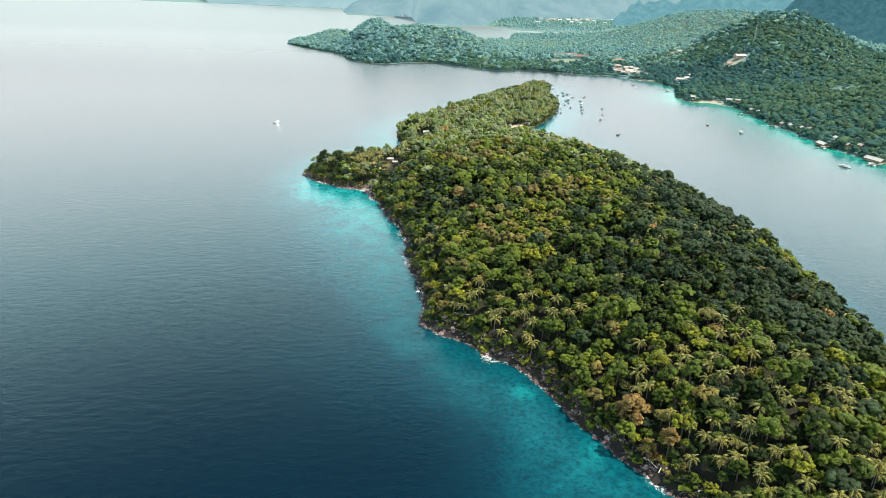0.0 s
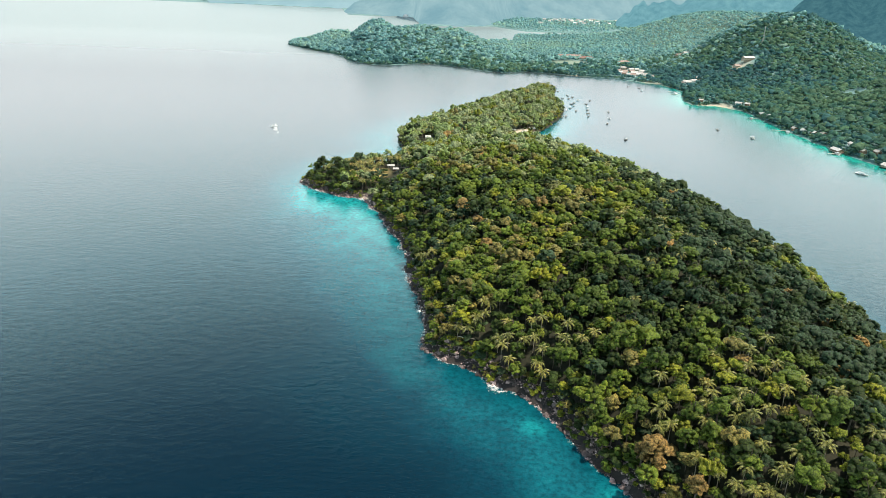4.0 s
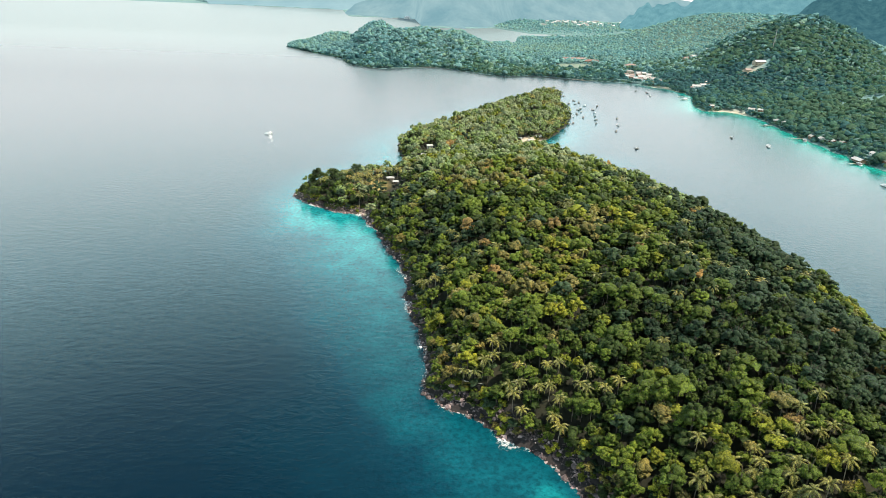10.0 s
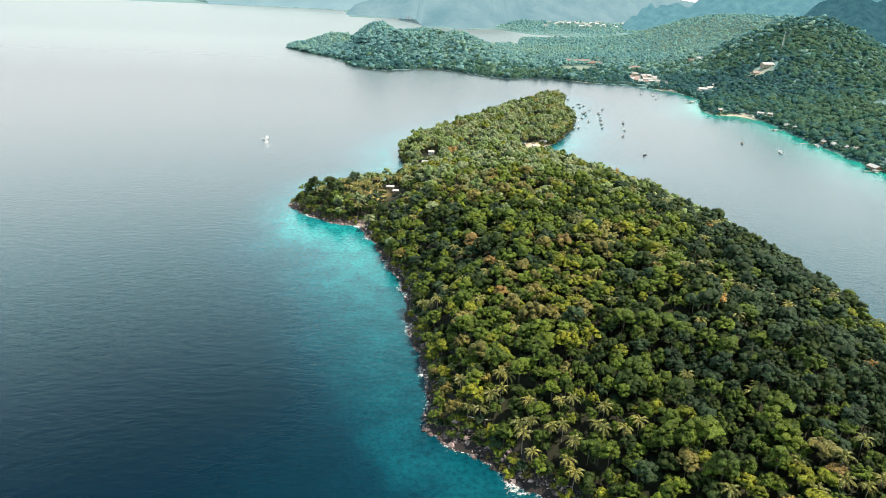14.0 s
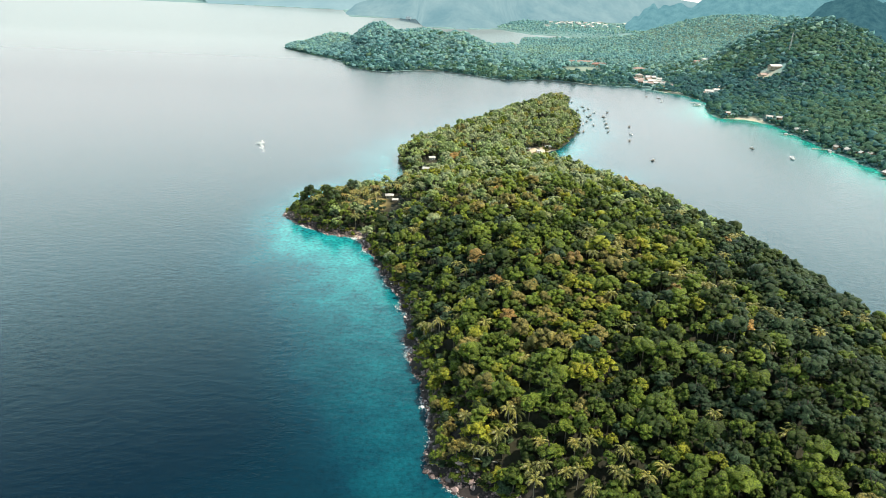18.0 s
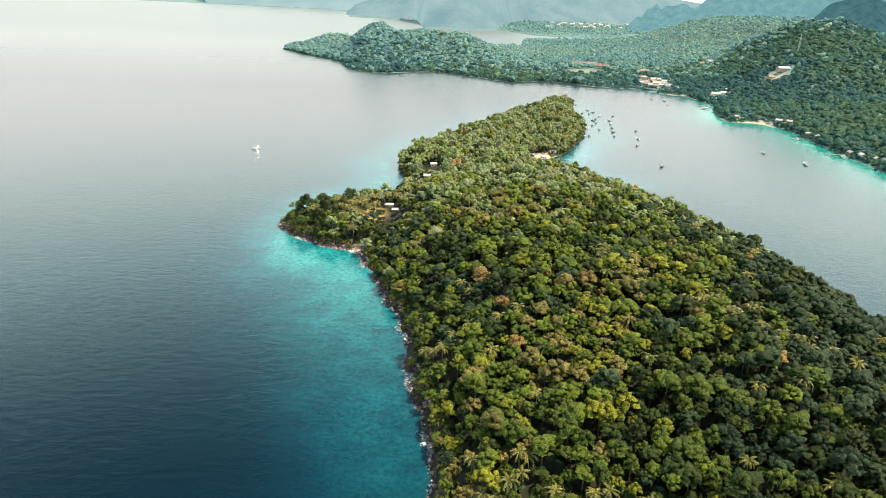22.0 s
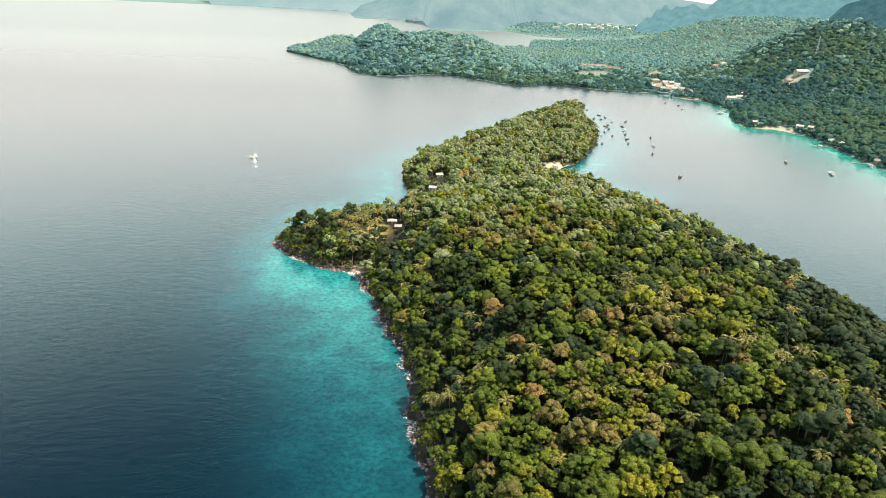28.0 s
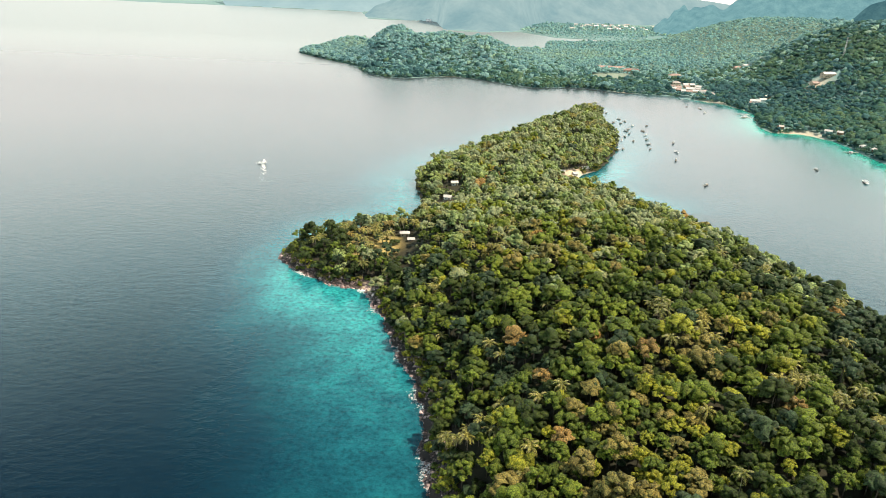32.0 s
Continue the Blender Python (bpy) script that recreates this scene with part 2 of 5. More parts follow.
def rock_material():
    m, nt, b = material("shore_rock")
    at = place_of(nt)
    n1, n2 = noise_of(nt, at, 0.35), noise_of(nt, at, 4.0, 8.0, 0.7)
    base = ramp(nt, n1, [(0.30, (0.046, 0.038, 0.040)), (0.52, (0.105, 0.088, 0.090)), (0.72, (0.270, 0.240, 0.242))])
    spots = ramp(nt, n2, [(0.35, (0.6, 0.6, 0.6)), (0.65, (1.25, 1.2, 1.18))])
    col = mixed(nt, 1.0, base, spots, "MULTIPLY")
    inf = nt.nodes.new("ShaderNodeObjectInfo")
    own = ramp(nt, inf.outputs["Random"], [(0.0, (0.5, 0.48, 0.48)), (0.6, (1.1, 1.05, 1.05)), (0.9, (2.9, 2.75, 2.7))])
    col = mixed(nt, 1.0, col, own, "MULTIPLY")
    g = nt.nodes.new("ShaderNodeNewGeometry")
    isl = ramp(nt, g.outputs["Random Per Island"], [(0.0, (0.4, 0.38, 0.38)), (0.6, (1.0, 0.96, 0.96)), (0.78, (1.6, 1.5, 1.5)), (0.9, (3.4, 3.3, 3.25))])
    nt.links.new(mixed(nt, 1.0, col, isl, "MULTIPLY"), b.inputs["Base Color"])
    b.inputs["Roughness"].default_value = 0.7
    bp = node(nt, "Bump", Strength=0.6, Distance=0.15)
    nt.links.new(n2, bp.inputs["Height"])
    nt.links.new(bp.outputs[0], b.inputs["Normal"])
    return m


ROCK = rock_material()


def ground_material():
    """Forest floor, with sand, dry grass and bare rock where the ground's own masks say so."""
    m, nt, b = material("ground_cover")
    at = place_of(nt)
    n1, n2 = noise_of(nt, at, 0.05), noise_of(nt, at, 0.9, 6.0, 0.65)
    # near-black floor and rock ground: shade under trees and between rocks painted in
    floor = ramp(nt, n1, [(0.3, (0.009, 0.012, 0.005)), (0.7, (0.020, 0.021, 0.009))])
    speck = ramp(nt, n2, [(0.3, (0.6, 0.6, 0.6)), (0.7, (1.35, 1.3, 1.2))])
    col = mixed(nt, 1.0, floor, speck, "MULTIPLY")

    def masked(col, name, over):
        a = nt.nodes.new("ShaderNodeAttribute")
        a.attribute_name = name
        return mixed(nt, a.outputs["Fac"], col, over)

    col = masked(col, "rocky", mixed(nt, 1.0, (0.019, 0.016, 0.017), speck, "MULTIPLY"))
    # mainland floor and meadow: sea haze painted in as blue-green
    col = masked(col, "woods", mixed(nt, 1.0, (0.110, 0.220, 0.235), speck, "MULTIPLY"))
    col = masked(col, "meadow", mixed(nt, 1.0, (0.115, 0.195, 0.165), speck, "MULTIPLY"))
    col = masked(col, "grass", mixed(nt, 1.0, (0.30, 0.25, 0.095), speck, "MULTIPLY"))
    col = masked(col, "sand", mixed(nt, 1.0, (0.46, 0.40, 0.32), speck, "MULTIPLY"))
    nt.links.new(col, b.inputs["Base Color"])
    b.inputs["Roughness"].default_value = 0.95
    bp = node(nt, "Bump", Strength=0.5, Distance=0.4)
    nt.links.new(n2, bp.inputs["Height"])
    nt.links.new(bp.outputs[0], b.inputs["Normal"])
    return m


def water_material():
    """Sea: navy where deep, turquoise over the pale shelf, with reef patches and wind ripples."""
    m, nt, b = material("sea_water")
    at = place_of(nt)
    shoal = nt.nodes.new("ShaderNodeAttribute")
    shoal.attribute_name = "shoal"
    reef = noise_of(nt, at, 0.055, 6.0, 0.6)
    wob = nt.nodes.new("ShaderNodeMath")
    wob.operation = "MULTIPLY_ADD"
    nt.links.new(reef, wob.inputs[0])
    wob.inputs[1].default_value = 1.1
    wob.inputs[2].default_value = -0.55
    add = nt.nodes.new("ShaderNodeMath")
    add.operation = "MULTIPLY_ADD"          # shoal + wobble * shoal-ish
    nt.links.new(wob.outputs[0], add.inputs[0])
    nt.links.new(shoal.outputs["Fac"], add.inputs[1])
    nt.links.new(shoal.outputs["Fac"], add.inputs[2])
    col = ramp(nt, add.outputs[0], [(0.0, (0.0, 0.009, 0.019)), (0.20, (0.0, 0.026, 0.044)), (0.45, (0.0, 0.075, 0.101)),
                                    (0.72, (0.001, 0.180, 0.204)), (1.0, (0.006, 0.295, 0.298))])
    lee = nt.nodes.new("ShaderNodeAttribute")
    lee.attribute_name = "lee"
    col = mixed(nt, lee.outputs["Fac"], col, mixed(nt, 1.0, col, (1.0, 1.0, 0.80), "MULTIPLY"))
    fine = noise_of(nt, at, 0.35, 5.0, 0.7)
    streak = ramp(nt, fine, [(0.36, (0.20, 0.28, 0.33)), (0.5, (0.95, 0.97, 0.98)), (0.64, (1.55, 1.4, 1.35))])
    patchy = nt.nodes.new("ShaderNodeMath")
    patchy.operation = "MULTIPLY_ADD"
    nt.links.new(shoal.outputs["Fac"], patchy.inputs[0])
    patchy.inputs[1].default_value = 1.0
    patchy.inputs[2].default_value = 0.12
    patchy.use_clamp = True
    col = mixed(nt, patchy.outputs[0], col, mixed(nt, 1.0, col, streak, "MULTIPLY"))
    # broken white water where the swell meets the rocks
    surf = nt.nodes.new("ShaderNodeAttribute")
    surf.attribute_name = "surf"
    froth = noise_of(nt, at, 0.6, 8.0, 0.78)
    bias = nt.nodes.new("ShaderNodeMath")
    bias.operation = "MULTIPLY_ADD"
    nt.links.new(surf.outputs["Fac"], bias.inputs[0])
    bias.inputs[1].default_value = 0.36
    nt.links.new(froth, bias.inputs[2])
    white = ramp(nt, bias.outputs[0], [(0.72, (0, 0, 0)), (0.86, (1, 1, 1))])
    # haze over the inner bay and the lagoon, painted in as a paler base colour
    painted_haze = nt.nodes.new("ShaderNodeAttribute")
    painted_haze.attribute_name = "painted_haze"
    col = mixed(nt, painted_haze.outputs["Fac"], col, (0.145, 0.17, 0.178))
    nt.links.new(mixed(nt, white, col, (0.72, 0.76, 0.76)), b.inputs["Base Color"])
    far = nt.nodes.new("ShaderNodeAttribute")
    far.attribute_name = "ruffled"
    nt.links.new(ramp(nt, far.outputs["Fac"], [(0.0, (0.14, 0.14, 0.14)), (1.0, (0.36, 0.36, 0.36))]), b.inputs["Roughness"])
    b.inputs["IOR"].default_value = 1.33
    # ripples: a wind swell stretched across the wind, and small chop
    mp = nt.nodes.new("ShaderNodeMapping")
    mp.inputs["Rotation"].default_value = (0, 0, radians(25))
    mp.inputs["Scale"].default_value = (0.8, 1.35, 1)
    nt.links.new(at, mp.inputs["Vector"])
    w1 = noise_of(nt, mp.outputs[0], 0.16, 5.0, 0.62)
    w2 = noise_of(nt, mp.outputs[0], 0.9, 4.0, 0.6)
    sm = mixed(nt, 0.3, w1, w2)
    bp = node(nt, "Bump", Distance=0.9)
    nt.links.new(ramp(nt, far.outputs["Fac"], [(0.0, (0.30, 0.30, 0.30)), (0.6, (0.30, 0.30, 0.30)), (0.95, (0.9, 0.9, 0.9))]), bp.inputs["Strength"])
    nt.links.new(sm, bp.inputs["Height"])
    nt.links.new(bp.outputs[0], b.inputs["Normal"])
    return m


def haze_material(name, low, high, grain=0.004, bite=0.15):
    """A far range: a plain backdrop whose glow paints in sea haze and shade."""
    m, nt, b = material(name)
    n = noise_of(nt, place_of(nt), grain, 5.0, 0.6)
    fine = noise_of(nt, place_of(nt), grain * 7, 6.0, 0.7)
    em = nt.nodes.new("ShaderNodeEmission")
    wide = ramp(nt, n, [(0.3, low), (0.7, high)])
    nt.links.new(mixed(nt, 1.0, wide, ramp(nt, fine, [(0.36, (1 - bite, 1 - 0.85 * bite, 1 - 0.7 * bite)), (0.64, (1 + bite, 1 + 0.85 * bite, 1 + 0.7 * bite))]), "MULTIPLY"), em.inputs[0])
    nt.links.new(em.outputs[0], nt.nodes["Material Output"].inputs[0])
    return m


GROUND, SEA = ground_material(), water_material()
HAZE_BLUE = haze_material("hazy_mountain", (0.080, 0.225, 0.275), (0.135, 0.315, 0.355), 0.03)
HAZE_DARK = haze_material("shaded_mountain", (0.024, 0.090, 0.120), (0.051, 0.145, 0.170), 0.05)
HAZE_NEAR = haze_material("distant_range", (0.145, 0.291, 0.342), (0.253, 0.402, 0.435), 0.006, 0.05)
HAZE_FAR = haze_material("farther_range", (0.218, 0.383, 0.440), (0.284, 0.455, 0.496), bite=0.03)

# ---- the plan: shores and heights ----
UNIT = 1.5          # metres to one unit of the plan; heights on the plan are in units too
ISLAND = [(66, 150), (59, 161), (50, 175), (40, 194), (31, 211), (18, 222), (10, 231), (-6, 244), (-6, 257), (-8, 277), (-12, 295), (-16, 312),
          (-21, 346), (-31, 373), (-38, 396), (-45, 409), (-50, 424), (-62, 426), (-78, 437), (-97, 454), (-98, 464), (-89, 481), (-67, 497), (-47, 510),
          (-37, 525), (-36, 552), (-44, 602), (-35, 646), (-8, 690), (30, 760), (70, 830), (105, 890), (122, 906), (133, 912), (128, 880), (118, 830), (124, 780),
          (112, 720), (88, 656), (70, 630), (74, 600), (92, 570), (128, 490), (154, 410), (168, 340), (169, 250), (156, 170), (126, 122), (90, 116)]
COAST = [(700, -2000), (560, -300), (430, 250), (372, 480), (357, 542), (344, 580), (338, 640), (332, 700), (331, 745), (331, 799), (315, 828), (287, 828),
         (284, 850), (294, 896), (308, 930), (296, 984), (267, 1016), (243, 1047), (196, 1051), (128, 1085), (69, 1068), (20, 1105), (-40, 1140), (-106, 1106),
         (-156, 1132), (-192, 1222), (-240, 1277), (-316, 1372), (-298, 1480), (-262, 1600), (-120, 1560), (20, 1600), (135, 1622), (155, 1800), (330, 1880), (420, 1895)]
FAR_COAST = [(420, 1935), (200, 1965), (120, 2115), (20, 2070), (-76, 2108), (-128, 2480), (-355, 2460), (-450, 2900), (-1000, 3000), (-5200, 3300),
             (-5200, 5200), (5200, 5200), (5200, -2000)]


def outline(points, every=6.0, wobble=1.6, longest=400.0, seed=3):
    """A closed shore through the points, rounded and made uneven."""
    pts = np.array(points, float)
    n, out = len(pts), []
    for i in range(n):
        p0, p1, p2, p3 = pts[i - 1], pts[i], pts[(i + 1) % n], pts[(i + 2) % n]
        far = np.hypot(*(p2 - p1))
        k = 1 if far > longest else max(1, int(far / every))
        for j in range(k):
            u = j / k
            if far > 120:
                out.append(p1 + (p2 - p1) * u)
            else:
                out.append(0.5 * (2 * p1 + (p2 - p0) * u + (2 * p0 - 5 * p1 + 4 * p2 - p3) * u ** 2 + (3 * p1 - p0 - 3 * p2 + p3) * u ** 3))
    out = np.array(out)
    r = np.random.default_rng(seed)
    return out + r.normal(0, wobble * 0.5, out.shape)


def inside_distance(poly, x, y):
    """Distance to the outline, positive inside."""
    x, y = np.asarray(x, float).ravel(), np.asarray(y, float).ravel()
    best, within = np.full(x.shape, 1e12), np.zeros(x.shape, bool)
    for (ax, ay), (bx, by) in zip(poly, np.roll(poly, -1, 0)):
        dx, dy = bx - ax, by - ay
        u = np.clip(((x - ax) * dx + (y - ay) * dy) / (dx * dx + dy * dy + 1e-9), 0, 1)
        best = np.minimum(best, (x - ax - u * dx) ** 2 + (y - ay - u * dy) ** 2)
        if ay != by:
            within ^= ((ay > y) != (by > y)) & (x < dx * (y - ay) / (by - ay) + ax)
    return np.where(within, 1, -1) * np.sqrt(best)


ISLAND_LINE = outline(ISLAND, 5.0, 1.5)
COAST_LINE = outline(COAST + FAR_COAST, 12.0, 2.5)


def wave(x, y, s):
    """Gentle unevenness of the ground, about -1 to 1."""
    return (np.sin(x / s + 1.3 * np.sin(y / s * 0.7)) + np.sin(y / s * 1.1 + 1.7 * np.sin(x / s * 0.6 + 2))) * 0.5


def hill(x, y, cx, cy, sx, sy, top, turn=0.0):
    c, s = math.cos(radians(turn)), math.sin(radians(turn))
    u, v = (x - cx) * c + (y - cy) * s, -(x - cx) * s + (y - cy) * c
    return top * np.exp(-0.5 * ((u / sx) ** 2 + (v / sy) ** 2))


def shores(x, y):
    return inside_distance(ISLAND_LINE, x, y), inside_distance(COAST_LINE, x, y)


def height(x, y, ds=None):
    """The ground in metres at places of the plan."""
    x, y = np.asarray(x, float).ravel(), np.asarray(y, float).ravel()
    di, dm = ds if ds else shores(x, y)
    body = np.interp(y, [100, 220, 330, 430, 500, 560, 640, 720, 800, 860, 910], [25, 28, 30.5, 28.5, 19, 8, 6, 10, 13, 10, 4])
    body = np.minimum(body, 6.0 + np.maximum(x + 36, 0) * 0.9)          # the headland lies low
    steep = np.interp(x, [-80, -62, -40, -10, 0], [14, 30, 32, 42, 42])
    isl = 1.8 * (1 - np.exp(-np.maximum(di, 0) / 2.5)) + body * (1 - np.exp(-np.maximum(di, 0) / steep)) + wave(x, y, 14) * np.clip(di / 40, 0, 1) * 1.2
    rise = np.clip(dm, 0, 1e9)
    main = 1.5 * (1 - np.exp(-rise / 4)) + np.minimum(rise * 0.012, 5)
    ramp_up = np.clip(rise / 70, 0, 1)
    east = np.clip((920 - y) / 120, 0, 1) * np.minimum(rise * 0.2, 36)
    main = main + east + ramp_up * (
        hill(x, y, -152, 1345, 30, 70, 33) + hill(x, y, -62, 1350, 58, 75, 34) + hill(x, y, 14, 1330, 38, 70, 17) + hill(x, y, -258, 1490, 34, 50, 24) - hill(x, y, -112, 1260, 12, 80, 9) - hill(x, y, -20, 1270, 12, 80, 7)
        + hill(x, y, 516, 1150, 75, 120, 76) + hill(x, y, 428, 1010, 42, 55, 18) + hill(x, y, 605, 1130, 60, 90, 24)
        + hill(x, y, 590, 1720, 105, 170, 60) + hill(x, y, 700, 1480, 100, 150, 50))
    main = main + wave(x, y, 33) * np.clip(rise / 120, 0, 1) * 2.0
    deep = -np.minimum(np.maximum(np.minimum(-di, -dm), 0) * 0.16, 9)
    return UNIT * np.where(di > 0, isl, np.where(dm > 0, main, deep))


def ground_at(x, y):
    return float(height([x], [y])[0])


def axis(*runs):
    """Grid lines: runs of (from, to, step)."""
    out = []
    for a, b, step in runs:
        out += list(np.arange(a, b, step))
    return np.array(out + [runs[-1][1]])


def add_mesh(name, verts, faces, mats, index=None, parent=None, smooth=False):
    """One mesh object from arrays; faces is an (n, 3) or (n, 4) array."""
    me = bpy.data.meshes.new(name)
    verts, faces = np.asarray(verts, np.float32), np.asarray(faces, np.int32)
    me.vertices.add(len(verts))
    me.vertices.foreach_set("co", verts.ravel())
    k = faces.shape[1]
    me.loops.add(faces.size)
    me.loops.foreach_set("vertex_index", faces.ravel())
    me.polygons.add(len(faces))
    me.polygons.foreach_set("loop_start", np.arange(0, faces.size, k, dtype=np.int32))
    for mat in mats:
        me.materials.append(mat)
    if index is not None:
        me.polygons.foreach_set("material_index", np.asarray(index, np.int32))
    me.polygons.foreach_set("use_smooth", np.full(len(faces), smooth))
    me.update(calc_edges=True)
    ob = new(name, me)
    ob.parent = parent
    return ob


def sheet(name, xs, ys, z_of, mat, masks):
    gx, gy = np.meshgrid(xs, ys)
    x, y = gx.ravel(), gy.ravel()
    ds = shores(x, y)
    z = z_of(x, y, ds)
    n, m = len(xs), len(ys)
    i = (np.arange(m - 1)[:, None] * n + np.arange(n - 1)[None]).ravel()
    ob = add_mesh(name, np.stack([x * UNIT, y * UNIT, z], 1), np.stack([i, i + 1, i + n + 1, i + n], 1), [mat], smooth=True)
    for key, values in masks(x, y, z, ds).items():
        a = ob.data.attributes.new(key, "FLOAT", "POINT")
        a.data.foreach_set("value", np.clip(values, 0, 1).astype(np.float32))
    return ob


def spot(x, y, cx, cy, r):
    return np.exp(-((x - cx) ** 2 + (y - cy) ** 2) / (r * r))


def ground_masks(x, y, z, ds):
    di, dm = ds
    sand = sum(spot(x, y, *s) for s in ((-50, 424, 4), (71, 631, 12), (315, 820, 16), (296, 826, 12), (285, 1004, 18), (305, 965, 14), (185, 1055, 12), (-40, 1139, 8), (290, 893, 8), (398, 999, 13)))
    sand = np.where((di > 9) | ((dm > 9) & (np.hypot(x - 398, y - 999) > 18)), 0, sand * np.where(dm > -30, 0.9, 2))
    grass = np.clip(2.2 - 1.4 * (((x + 54) / 12) ** 2 + ((y - 465) / 16) ** 2), 0, 1) + np.where((x > 165) & (x < 228) & (y > 1168) & (y < 1225), 0.3, 0)
    rocky = np.where((np.abs(di) < 7) & (x < 120) & (y < 520), 1.0, 0)
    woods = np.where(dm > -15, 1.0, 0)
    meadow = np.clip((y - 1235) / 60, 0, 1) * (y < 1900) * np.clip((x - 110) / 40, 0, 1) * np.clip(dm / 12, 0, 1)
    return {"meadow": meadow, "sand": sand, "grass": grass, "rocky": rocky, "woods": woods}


def sea_masks(x, y, z, ds):
    """How shallow the sea is: 1 at the shore, 0 over deep water."""
    di, dm = ds
    # the reef flat: a plateau with a soft outer edge, widest south of the headland
    wide = np.interp(y, [120, 200, 240, 280, 330, 370, 410, 440, 470, 560, 640, 720, 860, 960], [38, 36, 32, 40, 52, 56, 48, 30, 34, 46, 40, 40, 40, 20])
    wide = np.where((x > 110) & (y < 560), 14, wide) * (1 + 0.16 * wave(x, y, 11))
    out = np.maximum(-di, 0)
    a = np.interp(y, [120, 200, 250, 330, 420, 480, 560, 640], [0.56, 0.50, 0.40, 0.54, 0.95, 0.7, 0.6, 0.5])
    a = a + 0.22 * spot(x, y, 29, 197, 5) + 0.2 * spot(x, y, 48, 168, 7)          # sandy patches
    a = a + np.where(x > 55, 0.2 * spot(x, y, 84, 645, 60), 0)
    a = a * (0.35 * np.exp(-out / (0.6 * wide)) + 0.65 / (1 + (out / (0.95 * wide)) ** 4))
    a = a * np.clip((x + 135) / 45, 0.15, 1)          # deep water off the headland's tip
    a = a * (1 - 0.45 * np.exp(-np.maximum(-di, 0) / 4.5))          # submerged rocks at the foot of the shore
    b = np.exp(-np.maximum(-dm, 0) / np.interp(y, [500, 700, 830, 940, 1000], [46, 46, 44, 24, 12])) * 0.98
    b = np.where(y > 1020, b * np.clip((1060 - y) / 40, 0, 1), b)
    surf = np.exp(-np.abs(di + 0.8) / 2.2) * np.where((x < 110) & (y < 480), 0.84, 0.25)
    for sx, sy, r, k in ((-8, 276, 4, 0.9), (2, 238, 4, 0.5), (18, 217, 4, 0.5), (-82, 439, 6, 0.4), (-52, 424, 5, 0.6), (-46, 404, 4, 0.4), (-22, 345, 7, 0.35), (-15, 311, 6, 0.4), (-5, 257, 4, 0.4),
                         (-30, 370, 5, 0.35), (64, 154, 5, 0.4), (44, 189, 4, 0.3)):
        surf = surf + spot(x, y, sx, sy, r) * k * (di < 1)
    # the far water's haze is painted, and grows with distance
    return {"shoal": np.maximum(a, b), "surf": surf, "ruffled": np.clip((y - 500) / 1200, 0, 1),
            "painted_haze": np.clip((y - 950) / 550, 0, 1), "lee": np.clip((x - 190) / 70, 0, 1)}


GX = axis((-4000, -1100, 300), (-1100, -600, 25), (-600, -140, 20), (-140, 220, 4), (220, 640, 10), (640, 1300, 30), (1300, 4000, 300))
GY = axis((-2000, 40, 120), (40, 940, 4), (940, 1640, 10), (1640, 2400, 25), (2400, 3100, 35), (3100, 4000, 300))
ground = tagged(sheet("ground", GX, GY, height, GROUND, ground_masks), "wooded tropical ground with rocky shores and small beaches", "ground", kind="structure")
WX = axis((-4000, -500, 250), (-500, -110, 12), (-110, 75, 2), (75, 400, 5), (400, 1000, 60), (1000, 4000, 300))
WY = axis((-2000, 40, 120), (40, 140, 10), (140, 470, 2), (470, 1160, 6), (1160, 2400, 40), (2400, 4000, 250))
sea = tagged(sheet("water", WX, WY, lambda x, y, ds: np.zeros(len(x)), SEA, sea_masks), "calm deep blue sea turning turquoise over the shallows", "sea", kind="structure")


def range_of_hills(name, mat, base, tops, label, deep=250):
    """A far range: a rounded slope rising from its foot line."""
    steps = np.linspace(0, 1, 60)
    fx = np.interp(steps, np.linspace(0, 1, len(base)), [p[0] for p in base])
    fy = np.interp(steps, np.linspace(0, 1, len(base)), [p[1] for p in base])
    top = np.interp(steps, np.linspace(0, 1, len(tops)), tops) * (1 + 0.10 * np.sin(steps * 31) + 0.06 * np.sin(steps * 67 + 1))
    rows = []
    for k in range(9):
        u = k / 8
        rows.append(np.stack([fx * (1 + 0.12 * u), fy + deep * u, top * (1 - math.cos(u * math.pi / 2)) - 1 + 6 * np.sin(steps * 90 + k) * u * (1 - u)], 1))
    i = (np.arange(8)[:, None] * 60 + np.arange(59)[None]).ravel()
    ob = add_mesh(name, np.concatenate(rows) * UNIT, np.stack([i, i + 1, i + 61, i + 60], 1), [mat], smooth=True)
    return tagged(ob, label, "hills", kind="structure")


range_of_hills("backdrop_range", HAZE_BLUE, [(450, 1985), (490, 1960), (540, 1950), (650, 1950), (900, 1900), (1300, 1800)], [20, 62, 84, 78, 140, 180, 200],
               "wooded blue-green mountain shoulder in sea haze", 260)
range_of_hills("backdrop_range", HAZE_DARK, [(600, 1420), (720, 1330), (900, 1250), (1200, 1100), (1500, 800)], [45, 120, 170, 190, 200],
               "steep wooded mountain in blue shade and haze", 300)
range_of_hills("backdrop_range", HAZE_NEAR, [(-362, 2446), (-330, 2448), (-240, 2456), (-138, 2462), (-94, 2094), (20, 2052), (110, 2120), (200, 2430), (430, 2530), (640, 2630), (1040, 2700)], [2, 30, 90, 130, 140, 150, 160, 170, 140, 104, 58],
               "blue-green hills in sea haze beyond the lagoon")
